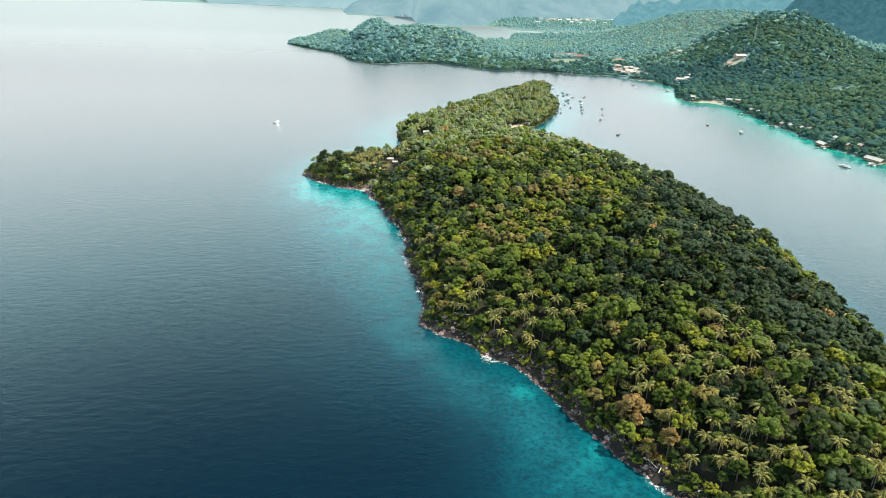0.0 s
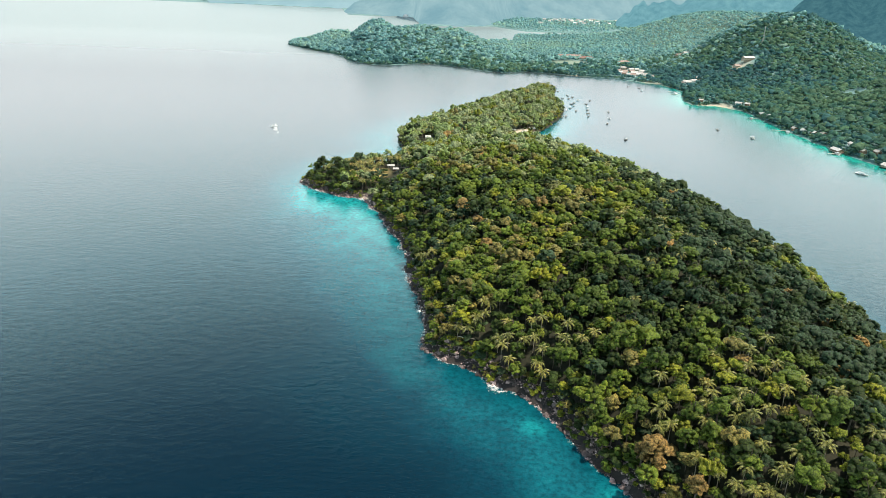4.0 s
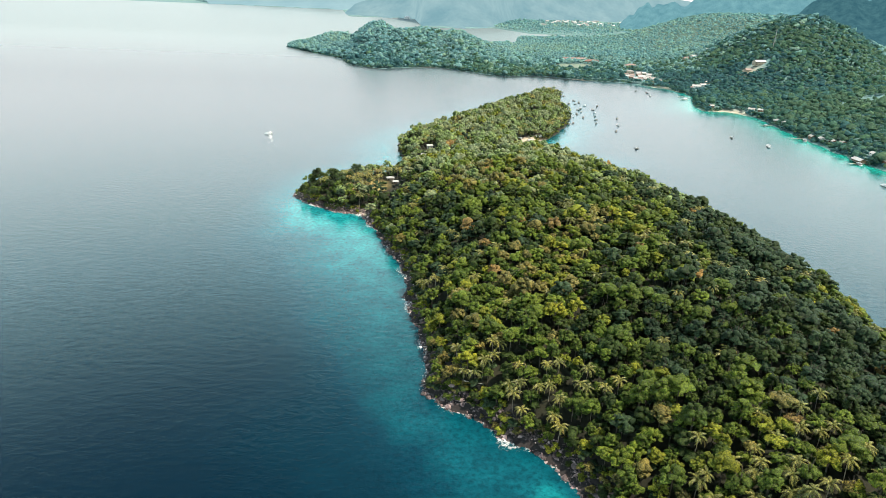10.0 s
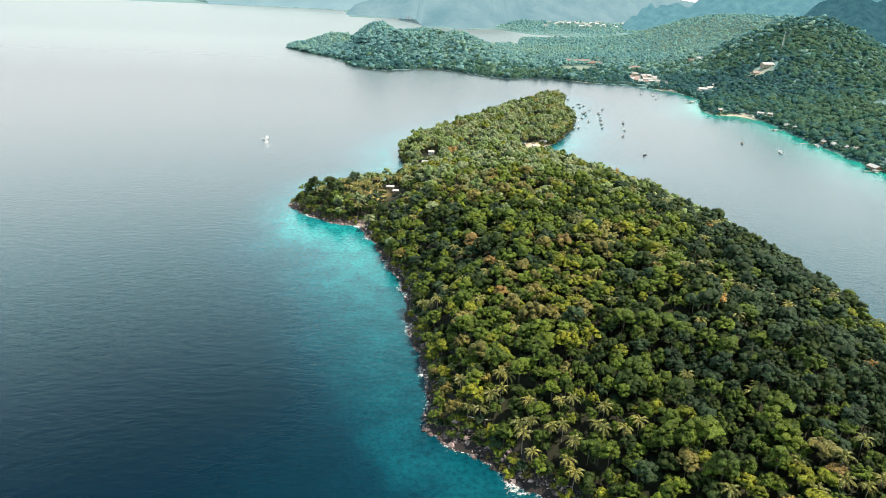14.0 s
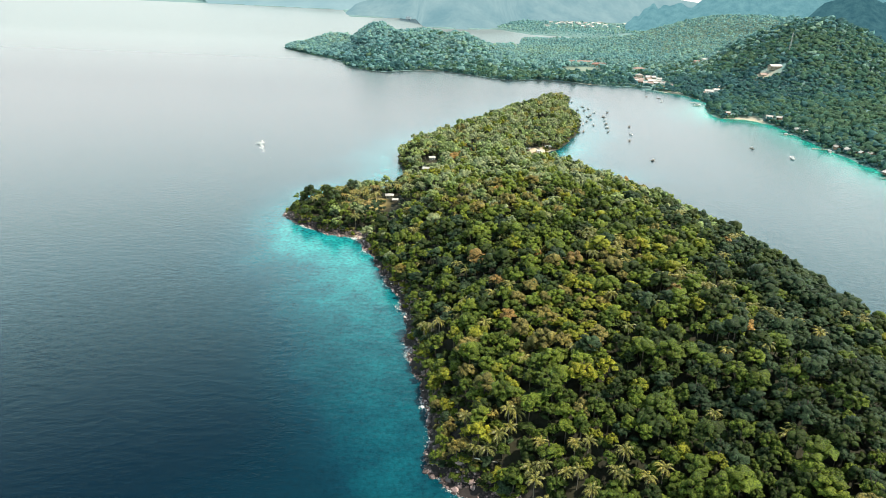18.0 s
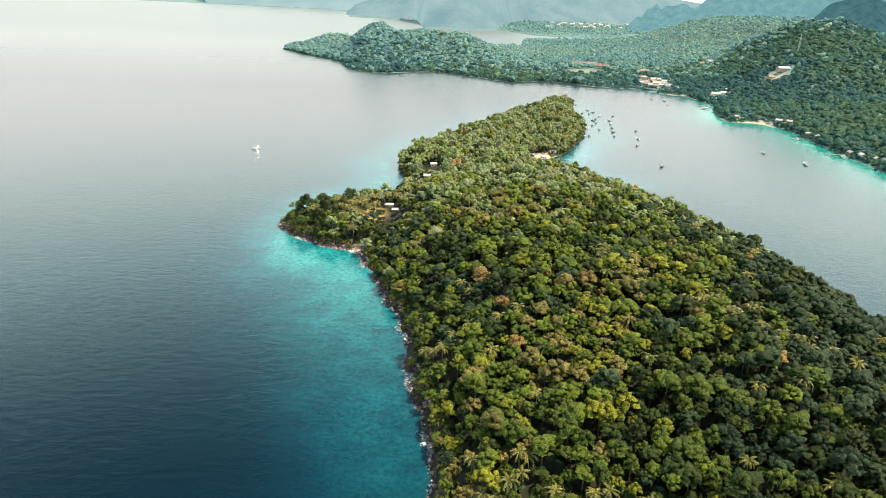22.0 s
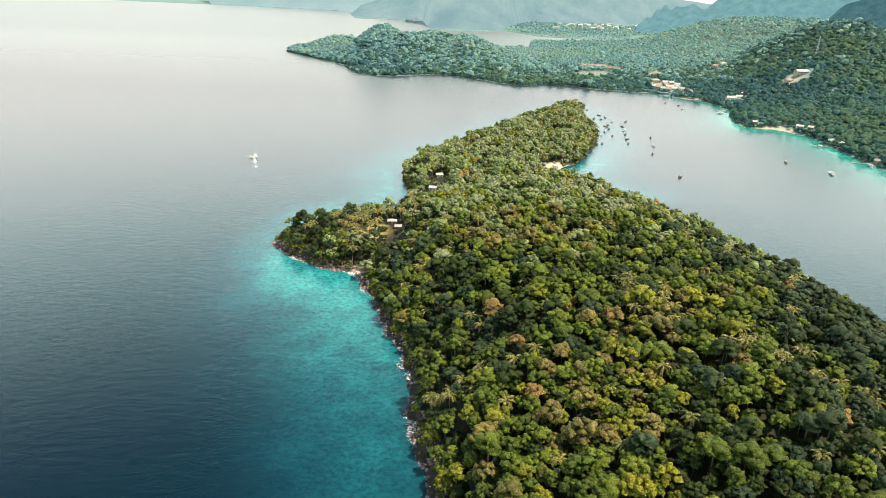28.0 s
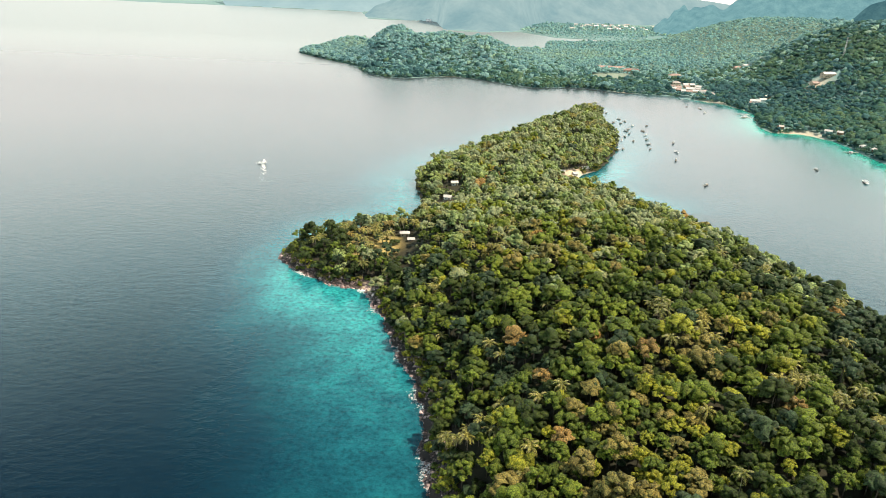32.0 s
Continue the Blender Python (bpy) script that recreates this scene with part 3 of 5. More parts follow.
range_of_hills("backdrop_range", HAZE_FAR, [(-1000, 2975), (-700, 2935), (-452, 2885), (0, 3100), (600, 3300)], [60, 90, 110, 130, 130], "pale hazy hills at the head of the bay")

# ---- trees ----
PHI = (1 + 5 ** 0.5) / 2
ICO_V = np.array([(-1, PHI, 0), (1, PHI, 0), (-1, -PHI, 0), (1, -PHI, 0), (0, -1, PHI), (0, 1, PHI), (0, -1, -PHI), (0, 1, -PHI),
                  (PHI, 0, -1), (PHI, 0, 1), (-PHI, 0, -1), (-PHI, 0, 1)]) / math.hypot(1, PHI)
ICO_F = np.array([(0, 11, 5), (0, 5, 1), (0, 1, 7), (0, 7, 10), (0, 10, 11), (1, 5, 9), (5, 11, 4), (11, 10, 2), (10, 7, 6), (7, 1, 8),
                  (3, 9, 4), (3, 4, 2), (3, 2, 6), (3, 6, 8), (3, 8, 9), (4, 9, 5), (2, 4, 11), (6, 2, 10), (8, 6, 7), (9, 8, 1)])


def rounder(verts, faces):
    """One step of subdivision on the unit ball."""
    verts, made, out = [tuple(v) for v in verts], {}, []

    def mid(a, b):
        key = (min(a, b), max(a, b))
        if key not in made:
            v = np.add(verts[a], verts[b])
            verts.append(tuple(v / np.linalg.norm(v)))
            made[key] = len(verts) - 1
        return made[key]

    for a, b, c in faces:
        ab, bc, ca = mid(a, b), mid(b, c), mid(c, a)
        out += [(a, ab, ca), (b, bc, ab), (c, ca, bc), (ab, bc, ca)]
    return np.array(verts), np.array(out)


BALL_V, BALL_F = rounder(ICO_V, ICO_F)


class Pile:
    """Triangles gathered into one mesh, with a material number each."""

    def __init__(self):
        self.v, self.f, self.m, self.n = [], [], [], 0

    def put(self, v, f, mat=0):
        self.v.append(v)
        self.f.append(f + self.n)
        self.m.append(np.full(len(f), mat) if np.isscalar(mat) else mat)
        self.n += len(v)

    def done(self, name, mats, parent=None, smooth=False):
        return add_mesh(name, np.concatenate(self.v), np.concatenate(self.f), mats, np.concatenate(self.m), parent, smooth)


def leaf_sprays(r, at, out, size, loose=0.5):
    """Small pointed leaf sprays at the given places, facing roughly outwards: one triangle each."""
    n = len(at)
    nrm = out * 0.9 + r.normal(0, loose, (n, 3))
    nrm[:, 2] += 0.45
    nrm /= np.linalg.norm(nrm, axis=1, keepdims=True)
    a = np.cross(nrm, r.normal(0, 1, (n, 3)))
    a /= np.linalg.norm(a, axis=1, keepdims=True)
    b = np.cross(nrm, a)
    s = size * r.uniform(0.55, 1.4, (n, 1))
    v = np.stack([at - a * s * 0.8 - b * s * 0.5, at + a * s * 0.8 - b * s * 0.5, at + b * s * 1.1 - nrm * s * 0.3], 1).reshape(-1, 3)
    return v, np.arange(3 * n).reshape(-1, 3)


def clump(ball_v, ball_f, low=-0.3):
    """The upper part of a ball: what a leafy clump shows from above."""
    f = ball_f[ball_v[ball_f].mean(1)[:, 2] > low]
    used = np.unique(f)
    back = np.full(len(ball_v), -1)
    back[used] = np.arange(len(used))
    return ball_v[used], back[f]


CLUMP_FINE, CLUMP_ROUGH = clump(BALL_V, BALL_F, -0.15), clump(ICO_V, ICO_F, -0.2)


def crown(seed, lobes, leaves, size, tall=0.75, open_=0.0, loose=0.5, fine=True, knobs=0.30):
    """A crown of radius about 1 that stands on z = 0: knobbly leafy clumps over a dome, loose sprays, dark gaps between."""
    r = np.random.default_rng(seed)
    cv, cf = CLUMP_FINE if fine else CLUMP_ROUGH
    v, f, n = [], [], 0
    share = leaves // lobes
    stretch = r.uniform(0.85, 1.18, 2)
    for k in range(lobes):
        u = (k + 0.5) / lobes
        ang, polar = k * 2.4 + r.uniform(-0.5, 0.5), math.radians(104) * math.sqrt(u)
        d = np.array([math.sin(polar) * math.cos(ang) * stretch[0], math.sin(polar) * math.sin(ang) * stretch[1], math.cos(polar) * tall])
        c = d * (0.60 + open_ + r.uniform(-0.10, 0.12)) + (0, 0, 0.45 * tall)
        lr = r.uniform(0.65, 1.4) * 1.12 / math.sqrt(lobes + 1.5)
        knob = 1 + r.normal(0, knobs, (len(cv), 1)).clip(-0.5, 0.55)
        turn_ = r.uniform(0, math.tau)
        ca, sa = math.cos(turn_) * r.uniform(0.8, 1.3), math.sin(turn_) * r.uniform(0.8, 1.3)
        w = cv * knob
        w = np.stack([w[:, 0] * ca - w[:, 1] * sa, w[:, 0] * sa + w[:, 1] * ca, w[:, 2] * r.uniform(0.6, 0.95)], 1)
        v.append(w * lr + c), f.append(cf + n)
        n += len(cv)
        if share:
            d = r.normal(0, 1, (share, 3))
            d[:, 2] = np.abs(d[:, 2]) * 1.1 - 0.4
            d /= np.linalg.norm(d, axis=1, keepdims=True)
            lv, lf = leaf_sprays(r, c + d * lr * (1, 1, 0.85) * r.uniform(0.92, 1.18, (share, 1)), d, size, loose)
            v.append(lv), f.append(lf + n)
            n += len(lv)
    return np.concatenate(v), np.concatenate(f)


def tube(points, radii, sides=6):
    """A tapered limb through the points."""
    v, f = [], []
    for k, (p, rad) in enumerate(zip(points, radii)):
        for j in range(sides):
            t = j / sides * math.tau
            v.append((p[0] + rad * math.cos(t), p[1] + rad * math.sin(t), p[2]))
            if k:
                a, b = (k - 1) * sides + j, (k - 1) * sides + (j + 1) % sides
                f += [(a, b, b + sides), (a, b + sides, a + sides)]
    return np.array(v, float), np.array(f)


def tree_trunk(seed):
    """Bole and three limbs for a tree whose crown has radius 1 and begins at z = 1."""
    r = np.random.default_rng(seed)
    pile = Pile()
    pile.put(*tube([(0, 0, -0.3), (0.02, 0.01, 0.3), (0.03, -0.02, 0.8), (0.0, 0.0, 1.25)], [0.11, 0.08, 0.065, 0.04], 7))
    for k in range(4):
        a = k * 1.6 + r.uniform(0, 1)
        z = r.uniform(0.55, 0.85)
        pile.put(*tube([(0.02, 0, z), (0.3 * math.cos(a), 0.3 * math.sin(a), z + 0.3), (0.62 * math.cos(a), 0.62 * math.sin(a), z + 0.52)], [0.04, 0.03, 0.014], 5))
    return np.concatenate(pile.v), np.concatenate(pile.f)


def mesh_only(name, v, f, mats, smooth=False):
    ob = add_mesh(name, v, f, mats, smooth=smooth)
    me = ob.data
    bpy.data.objects.remove(ob)
    return me


def frond():
    """One palm leaf, 1 long: an arched rib with drooping leaflets on both sides."""
    v, f = [], []

    def rib(u):
        return np.array([u * 0.94, 0, 0.30 * math.sin(u * 2.3) - 0.42 * u * u])

    k = 8
    for i in range(k):
        u0, u1, wide = i / k, (i + 1.15) / k, 0.20 * math.sin(math.pi * (0.16 + 0.80 * i / k)) + 0.03
        for side in (-1, 1):
            a, b = rib(u0), rib(min(u1, 1))
            tip = rib(min(u0 + 0.24, 1.05)) + np.array([0.02, side * wide, -0.10 - 0.06 * u0])
            n = len(v)
            v += [a, b, tip]
            f.append((n, n + 1, n + 2) if side > 0 else (n, n + 2, n + 1))
    n = len(v)
    for i in range(5):
        p = rib(i / 4)
        v += [p + (0, 0.018, 0), p + (0, -0.018, 0)]
        if i:
            f += [(n + 2 * i - 2, n + 2 * i - 1, n + 2 * i + 1), (n + 2 * i - 2, n + 2 * i + 1, n + 2 * i)]
    return np.array(v), np.array(f)


FROND_V, FROND_F = frond()


def frond_turns(seed, count=14):
    r = np.random.default_rng(seed)
    out = []
    for k in range(count):
        lift = -22 + 62 * (k / count) + r.uniform(-8, 8)          # the young ones stand, the old ones hang
        out.append((k * 137.5 + r.uniform(-12, 12), lift, r.uniform(0.85, 1.1)))
    return out


def palm_head(seed, count=14):
    v, f, n = [], [], 0
    for ang, lift, s in frond_turns(seed, count):
        m = np.array((pose(0, 0, 0, 0, 0, ang) @ pose(0, 0, 0, 0, -lift, 0)).to_3x3()) * s
        v.append(FROND_V @ m.T), f.append(FROND_F + n)
        n += len(FROND_V)
    return np.concatenate(v), np.concatenate(f)


def scatter(low, high, apart, keep, seed):
    """Places on the plan about `apart` metres from one another, for which keep() holds, and the ground there in metres."""
    r = np.random.default_rng(seed)
    apart = apart / UNIT
    nx, ny = int((high[0] - low[0]) / apart), int((high[1] - low[1]) / apart)
    gx, gy = np.meshgrid(np.arange(nx), np.arange(ny))
    x = low[0] + (gx.ravel() + 0.5 * (gy.ravel() % 2) + r.uniform(-0.42, 0.42, nx * ny)) * apart
    y = low[1] + (gy.ravel() + r.uniform(-0.42, 0.42, nx * ny)) * apart
    ds = shores(x, y)
    z = height(x, y, ds)
    ok = keep(x, y, ds)
    return x[ok], y[ok], z[ok], ds[0][ok], ds[1][ok]


BROAD_NEAR = [(crown(100 + k, 20, 260, 0.070, 0.80 + 0.12 * (k % 4), 0.04 * (k % 3)), tree_trunk(k)) for k in range(8)]
BROAD_STUFF = [crown(200 + k, 12 + k % 3, 60, 0.080, 0.80 + 0.12 * (k % 4), 0.05 * (k % 3)) for k in range(14)]
BROAD_MID = [crown(230 + k, 8 + k % 3, 30, 0.10, 0.80 + 0.12 * (k % 4), 0.05 * (k % 3)) for k in range(12)]
BROAD_BACK = [crown(260 + k, 10, 30, 0.14, 0.80 + 0.12 * (k % 4), 0.05 * (k % 3), fine=False) for k in range(10)]
BROAD_FAR = [crown(300 + k, 4, 8, 0.20, 0.7, fine=False) for k in range(8)]
BROAD_WOOD = [crown(340 + k, 2, 0, 0.22, 0.9, -0.25, fine=False, knobs=0.20) for k in range(8)]
PALM_HEADS = [palm_head(k, 13 + k % 4) for k in range(6)]
POLE_V, POLE_F = tube([(0, 0, -0.3), (0.03, 0.0, 0.35), (0.05, 0.02, 0.75), (0.03, 0.03, 1.0)], [0.022, 0.016, 0.013, 0.012], 6)
STEM_V, STEM_F = tube([(0, 0, -0.3), (0, 0, 1.0)], [0.065, 0.04], 5)

HUTS = [(-18, 579), (-21, 546), (-39, 478), (-37, 471), (67, 627), (76, 640), (59, 626)]


def island_keep(x, y, ds):
    di = ds[0]
    ok = (di > np.where(y > 560, 0.5, 1.0 + 0.7 * wave(x, y, 5))) & (x > -94)
    ok &= ~((((x + 54) / 12) ** 2 + ((y - 465) / 16) ** 2 < 1) & (rng.random(len(x)) < 0.62))
    ok &= spot(x, y, -50, 425, 4) < 0.4
    ok &= spot(x, y, 70, 630, 11) < 0.4
    for hx, hy in HUTS:
        ok &= np.hypot(x - hx, y - hy + 3) > 6
        ok &= (np.abs(x - hx + 0.03 * (hy - y)) > 4.2) | (y > hy) | (y < hy - 22)
    return ok


ix, iy, iz, idi, _ = scatter((-110, 105), (200, 925), 6.1, island_keep, 11)
order = np.argsort(iy)
ix, iy, iz, idi = ix[order], iy[order], iz[order], idi[order]
tr = np.random.default_rng(21)
n_isl = len(ix)
# palms gather in groves
grove = wave(ix + 40, iy, 17) + 0.6 * wave(ix, iy + 90, 7)
palm_like = (grove > 0.85) & (tr.random(n_isl) < 0.45) | (tr.random(n_isl) < 0.035)
palm_like |= (spot(ix, iy, 95, 165, 38) > 0.3) & (tr.random(n_isl) < 0.25)
palm_like |= (spot(ix, iy, 30, 226, 13) > 0.3) & (tr.random(n_isl) < 0.4)
palm_like |= (((ix + 54) / 12) ** 2 + ((iy - 465) / 16) ** 2 < 1) | (spot(ix, iy, -50, 470, 18) > 0.3) & (tr.random(n_isl) < 0.35)
palm_like &= (idi > 3) & ~((spot(ix, iy, 124, 225, 40) > 0.4) & (tr.random(n_isl) < 0.8))
# crown tints drift over the island
drift = wave(ix, iy, 23) * 0.9 + wave(ix + 30, iy - 20, 9) * 0.5 - 0.08 + tr.normal(0, 0.75, n_isl)
# painted shade darkens the east flank, painted haze pales the neck and far lobe
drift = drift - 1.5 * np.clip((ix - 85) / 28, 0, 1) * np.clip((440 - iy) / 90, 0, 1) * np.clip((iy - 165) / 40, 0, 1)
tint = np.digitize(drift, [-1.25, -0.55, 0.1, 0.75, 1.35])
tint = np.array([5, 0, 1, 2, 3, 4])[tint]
tint[(tr.random(n_isl) < 0.006)] = 6
tint[(spot(ix, iy, -80, 456, 19) > 0.3) & (tint > 1)] = 0
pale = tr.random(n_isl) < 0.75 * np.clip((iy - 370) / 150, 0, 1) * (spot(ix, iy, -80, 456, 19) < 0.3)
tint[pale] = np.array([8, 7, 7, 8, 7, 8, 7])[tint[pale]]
for gx_, gy_, gr in ((3, 587, 7), (11, 588, 5), (0, 551, 5), (59, 173, 4.5), (66, 158, 4.5), (10, 346, 6)):
    tint[np.hypot(ix - gx_, iy - gy_) < gr] = 6
size = np.clip(tr.lognormal(1.30, 0.27, n_isl), 2.0, 5.6)
size = np.where(idi < 8, size * 0.85, size)
stand = tr.uniform(1.9, 2.7, n_isl)          # bole to crown radius
spin = tr.uniform(0, math.tau, n_isl)
for gx_, gy_ in ((3, 587), (10, 588), (0, 551), (10, 346), (60, 174), (66, 158)):
    k = np.argmin(np.hypot(ix - gx_, iy - gy_))
    size[k], stand[k], palm_like[k], tint[k] = 5.2, 2.4, False, 6
tint[np.argmin(np.hypot(ix - 3, iy - 587))] = 3
size[np.argmin(np.hypot(ix - 147, iy - 342))] = 5.5


for hx, hy in HUTS:      # trees shrunk before the huts to clear the camera's view
    low_ = (np.abs(ix - hx - 0.02 * (hy - iy)) < 6.5) & (iy < hy) & (iy > hy - 44)
    size[low_], stand[low_], palm_like[low_] = size[low_] * 0.6, 1.3, False


def turned(v, ang, s, tall, at):
    c, sn = math.cos(ang), math.sin(ang)
    out = np.empty_like(v)
    out[:, 0] = (v[:, 0] * c - v[:, 1] * sn) * s + at[0]
    out[:, 1] = (v[:, 0] * sn + v[:, 1] * c) * s + at[1]
    out[:, 2] = v[:, 2] * tall + at[2]
    return out


TREE_LABELS = ["dark green broadleaf tree in the dense canopy", "mid-green broadleaf tree in the dense canopy", "fresh green broadleaf tree in the dense canopy",
               "yellow-green broadleaf tree with sunlit crown", "olive-coloured broadleaf tree with thin crown", "blue-green broadleaf tree with a heavy crown",
               "golden-brown drying broadleaf tree among green ones", "broadleaf tree with a grey-green, hazed crown", "broadleaf tree with a pale green, hazed crown"]
near_meshes = {}


def broadleaf(i, kind):
    """One tree of its own: bole with limbs, and crown."""
    k, t = kind, int(tint[i])
    if (k, t) not in near_meshes:
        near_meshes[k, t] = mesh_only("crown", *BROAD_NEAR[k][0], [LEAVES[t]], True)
    if ("trunk", k) not in near_meshes:
        near_meshes["trunk", k] = mesh_only("trunk", *BROAD_NEAR[k][1], [BARK])
    root = new("broadleaf_tree")
    s = float(size[i])
    root.matrix_world = pose(ix[i] * UNIT, iy[i] * UNIT, iz[i] - 0.2, 0, 0, math.degrees(spin[i]))
    bole = new("trunk", near_meshes["trunk", k])
    bole.parent, bole.scale = root, (s, s, s * stand[i])
    top = new("crown", near_meshes[k, t])
    top.parent, top.location, top.scale = root, (0, 0, s * (stand[i] - 0.95)), (s, s, s * 1.1)
    return tagged(root, TREE_LABELS[t], "tree", "island trees")


palm_meshes = {}


def palm(i, number):
    """A coconut palm: a leaning trunk and, near by, every frond as a part."""
    r = np.random.default_rng(900 + i)
    if not palm_meshes:
        palm_meshes["trunk"] = mesh_only("trunk", POLE_V, POLE_F, [PALM_BARK])
        palm_meshes["frond"] = mesh_only("frond", FROND_V, FROND_F, [PALM_LEAF])
        palm_meshes["dry"] = mesh_only("frond", FROND_V, FROND_F, [PALM_DRY])
        for k in range(6):
            palm_meshes["crown", k] = mesh_only("crown", *PALM_HEADS[k], [PALM_LEAF])
    tall, reach = float(r.uniform(7.5, 11.0)), float(r.uniform(3.4, 4.4))
    root = new("coconut_palm")
    root.matrix_world = pose(ix[i] * UNIT, iy[i] * UNIT, iz[i] - 0.2, 0, 0, math.degrees(spin[i]))
    stem = new("trunk", palm_meshes["trunk"])
    stem.parent, stem.scale = root, (10, 10, tall)
    at = Vector((0.3, 0.3, tall))
    if number < 110:
        turns = frond_turns(i, 14)
        for j, (ang, lift, s) in enumerate(turns):
            leaf = new("frond", palm_meshes["dry" if j < 1 and i % 2 else "frond"])
            leaf.parent = root
            leaf.matrix_local = Matrix.Translation(at) @ pose(0, 0, 0, 0, 0, ang) @ pose(0, 0, 0, 0, -lift, 0) @ Matrix.Diagonal((s * reach, s * reach, s * reach, 1))
    else:
        head = new("crown", palm_meshes["crown", i % 6])
        head.parent, head.location, head.scale = root, at, (reach, reach, reach)
    return tagged(root, "tall coconut palm with arching yellow-green fronds", "palm tree", "island palms")


forest, palms_joined = Pile(), Pile()
n_trees = n_palms = 0
for i in range(n_isl):
    if palm_like[i]:
        if n_palms < 280:
            palm(i, n_palms)
            n_palms += 1
            continue
        r = np.random.default_rng(900 + i)
        tall, reach = float(r.uniform(7.5, 11.0)), float(r.uniform(3.4, 4.4))
        palms_joined.put(turned(POLE_V, spin[i], 10, tall, (ix[i] * UNIT, iy[i] * UNIT, iz[i])), POLE_F, 1)
        hv, hf = PALM_HEADS[i % 6]
        palms_joined.put(turned(hv, spin[i], reach, reach, (ix[i] * UNIT + 0.3, iy[i] * UNIT + 0.3, iz[i] + tall)), hf, 2 if spot(ix[i], iy[i], -50, 464, 22) > 0.35 and i % 2 else 0)
    elif n_trees < 300 and iy[i] < 260 and 20 < ix[i] < 110 and i % 2:
        broadleaf(i, i % 8)
        n_trees += 1
    else:
        v, f = BROAD_STUFF[i % 14] if iy[i] < 300 else BROAD_MID[i % 12] if iy[i] < 430 else BROAD_BACK[i % 10]
        s = float(size[i])
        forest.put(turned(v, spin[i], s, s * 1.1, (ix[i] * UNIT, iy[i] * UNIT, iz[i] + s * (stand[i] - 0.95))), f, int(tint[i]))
        forest.put(turned(STEM_V, spin[i], s, s * stand[i], (ix[i] * UNIT, iy[i] * UNIT, iz[i])), STEM_F, 9)
tagged(forest.done("island_forest", LEAVES + [BARK], smooth=True), "dense mixed green tropical forest covering the island", "forest", kind="stuff")
tagged(palms_joined.done("palm_groves", [PALM_LEAF, PALM_BARK, PALM_DRY]), "groves of coconut palms standing in the island forest", "palm trees", kind="stuff")

# undergrowth below the canopy, and low shrubs at the forest's edge
under = Pile()
ux, uy, uz, _, _ = scatter((-110, 105), (200, 925), 9.0, island_keep, 33)
for i in range(len(ux)):
    v, f = BROAD_FAR[i % 8]
    s = 3.0 + 1.2 * float(tr.random())
    # darkest leaf tints only: the shade of the canopy gaps, painted in
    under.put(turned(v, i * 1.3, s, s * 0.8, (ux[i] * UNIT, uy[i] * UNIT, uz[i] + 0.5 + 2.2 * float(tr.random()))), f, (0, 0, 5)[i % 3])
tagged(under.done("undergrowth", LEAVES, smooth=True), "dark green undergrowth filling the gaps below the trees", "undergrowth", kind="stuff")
shrub = Pile()
sx_, sy_, sz_, sdi, _ = scatter((-110, 105), (200, 925), 3.4, lambda x, y, ds: (ds[0] > 0.5 + 0.9 * wave(x, y, 4)) & (ds[0] < 6) & (spot(x, y, -50, 425, 4) < 0.4) & (spot(x, y, 70, 630, 11) < 0.4), 31)
for i in range(len(sx_)):
    v, f = BROAD_FAR[i % 8]
    s = 1.4 + 1.7 * float(tr.random())
    shrub.put(turned(v, i * 1.7, s, s * 0.9, (sx_[i] * UNIT, sy_[i] * UNIT, sz_[i] - 0.1)), f, int(tr.integers(0, 5)))
tagged(shrub.done("shore_shrubs", LEAVES), "low green shrubs along the edge of the island forest", "shrubs", kind="stuff")

# the mainland's woods
BUNGALOWS = [(334, 820, 8, -40), (341, 812, 6, -40), (296, 838, 6, 10), (337, 762, 6, -80), (339, 746, 6, -85), (338, 688, 7, -88), (341, 676, 7, -88), (345, 664, 8, -85),
             (349, 655, 6, -85), (352, 612, 6, -85), (350, 590, 6, -80), (358, 583, 6, -80)]
CLEAR = [(212, 1285, 34, 12), (196, 1192, 34, 28), (232, 1232, 22, 12), (286, 1185, 20, 12), (275, 1095, 22, 34), (322, 1138, 14, 8), (392, 1226, 16, 10), (372, 1090, 7, 6), (336, 1000, 16, 9), (327, 986, 13, 12), (277, 1062, 25, 24), (392, 1212, 12, 12), (408, 996, 18, 10),
         (412, 1008, 20, 12), (440, 790, 30, 8), (421, 1228, 7, 6)]


def main_keep(x, y, ds):
    dm = ds[1]
    ok = dm > 1.8
    for cx, cy, rx, ry in CLEAR:
        ok &= ((x - cx) / rx) ** 2 + ((y - cy) / ry) ** 2 > 1
    for bx, by, *_ in BUNGALOWS:
        ok &= np.hypot(x - bx + 2, y - by + 3) > 5.5
    return ok


woods = Pile()


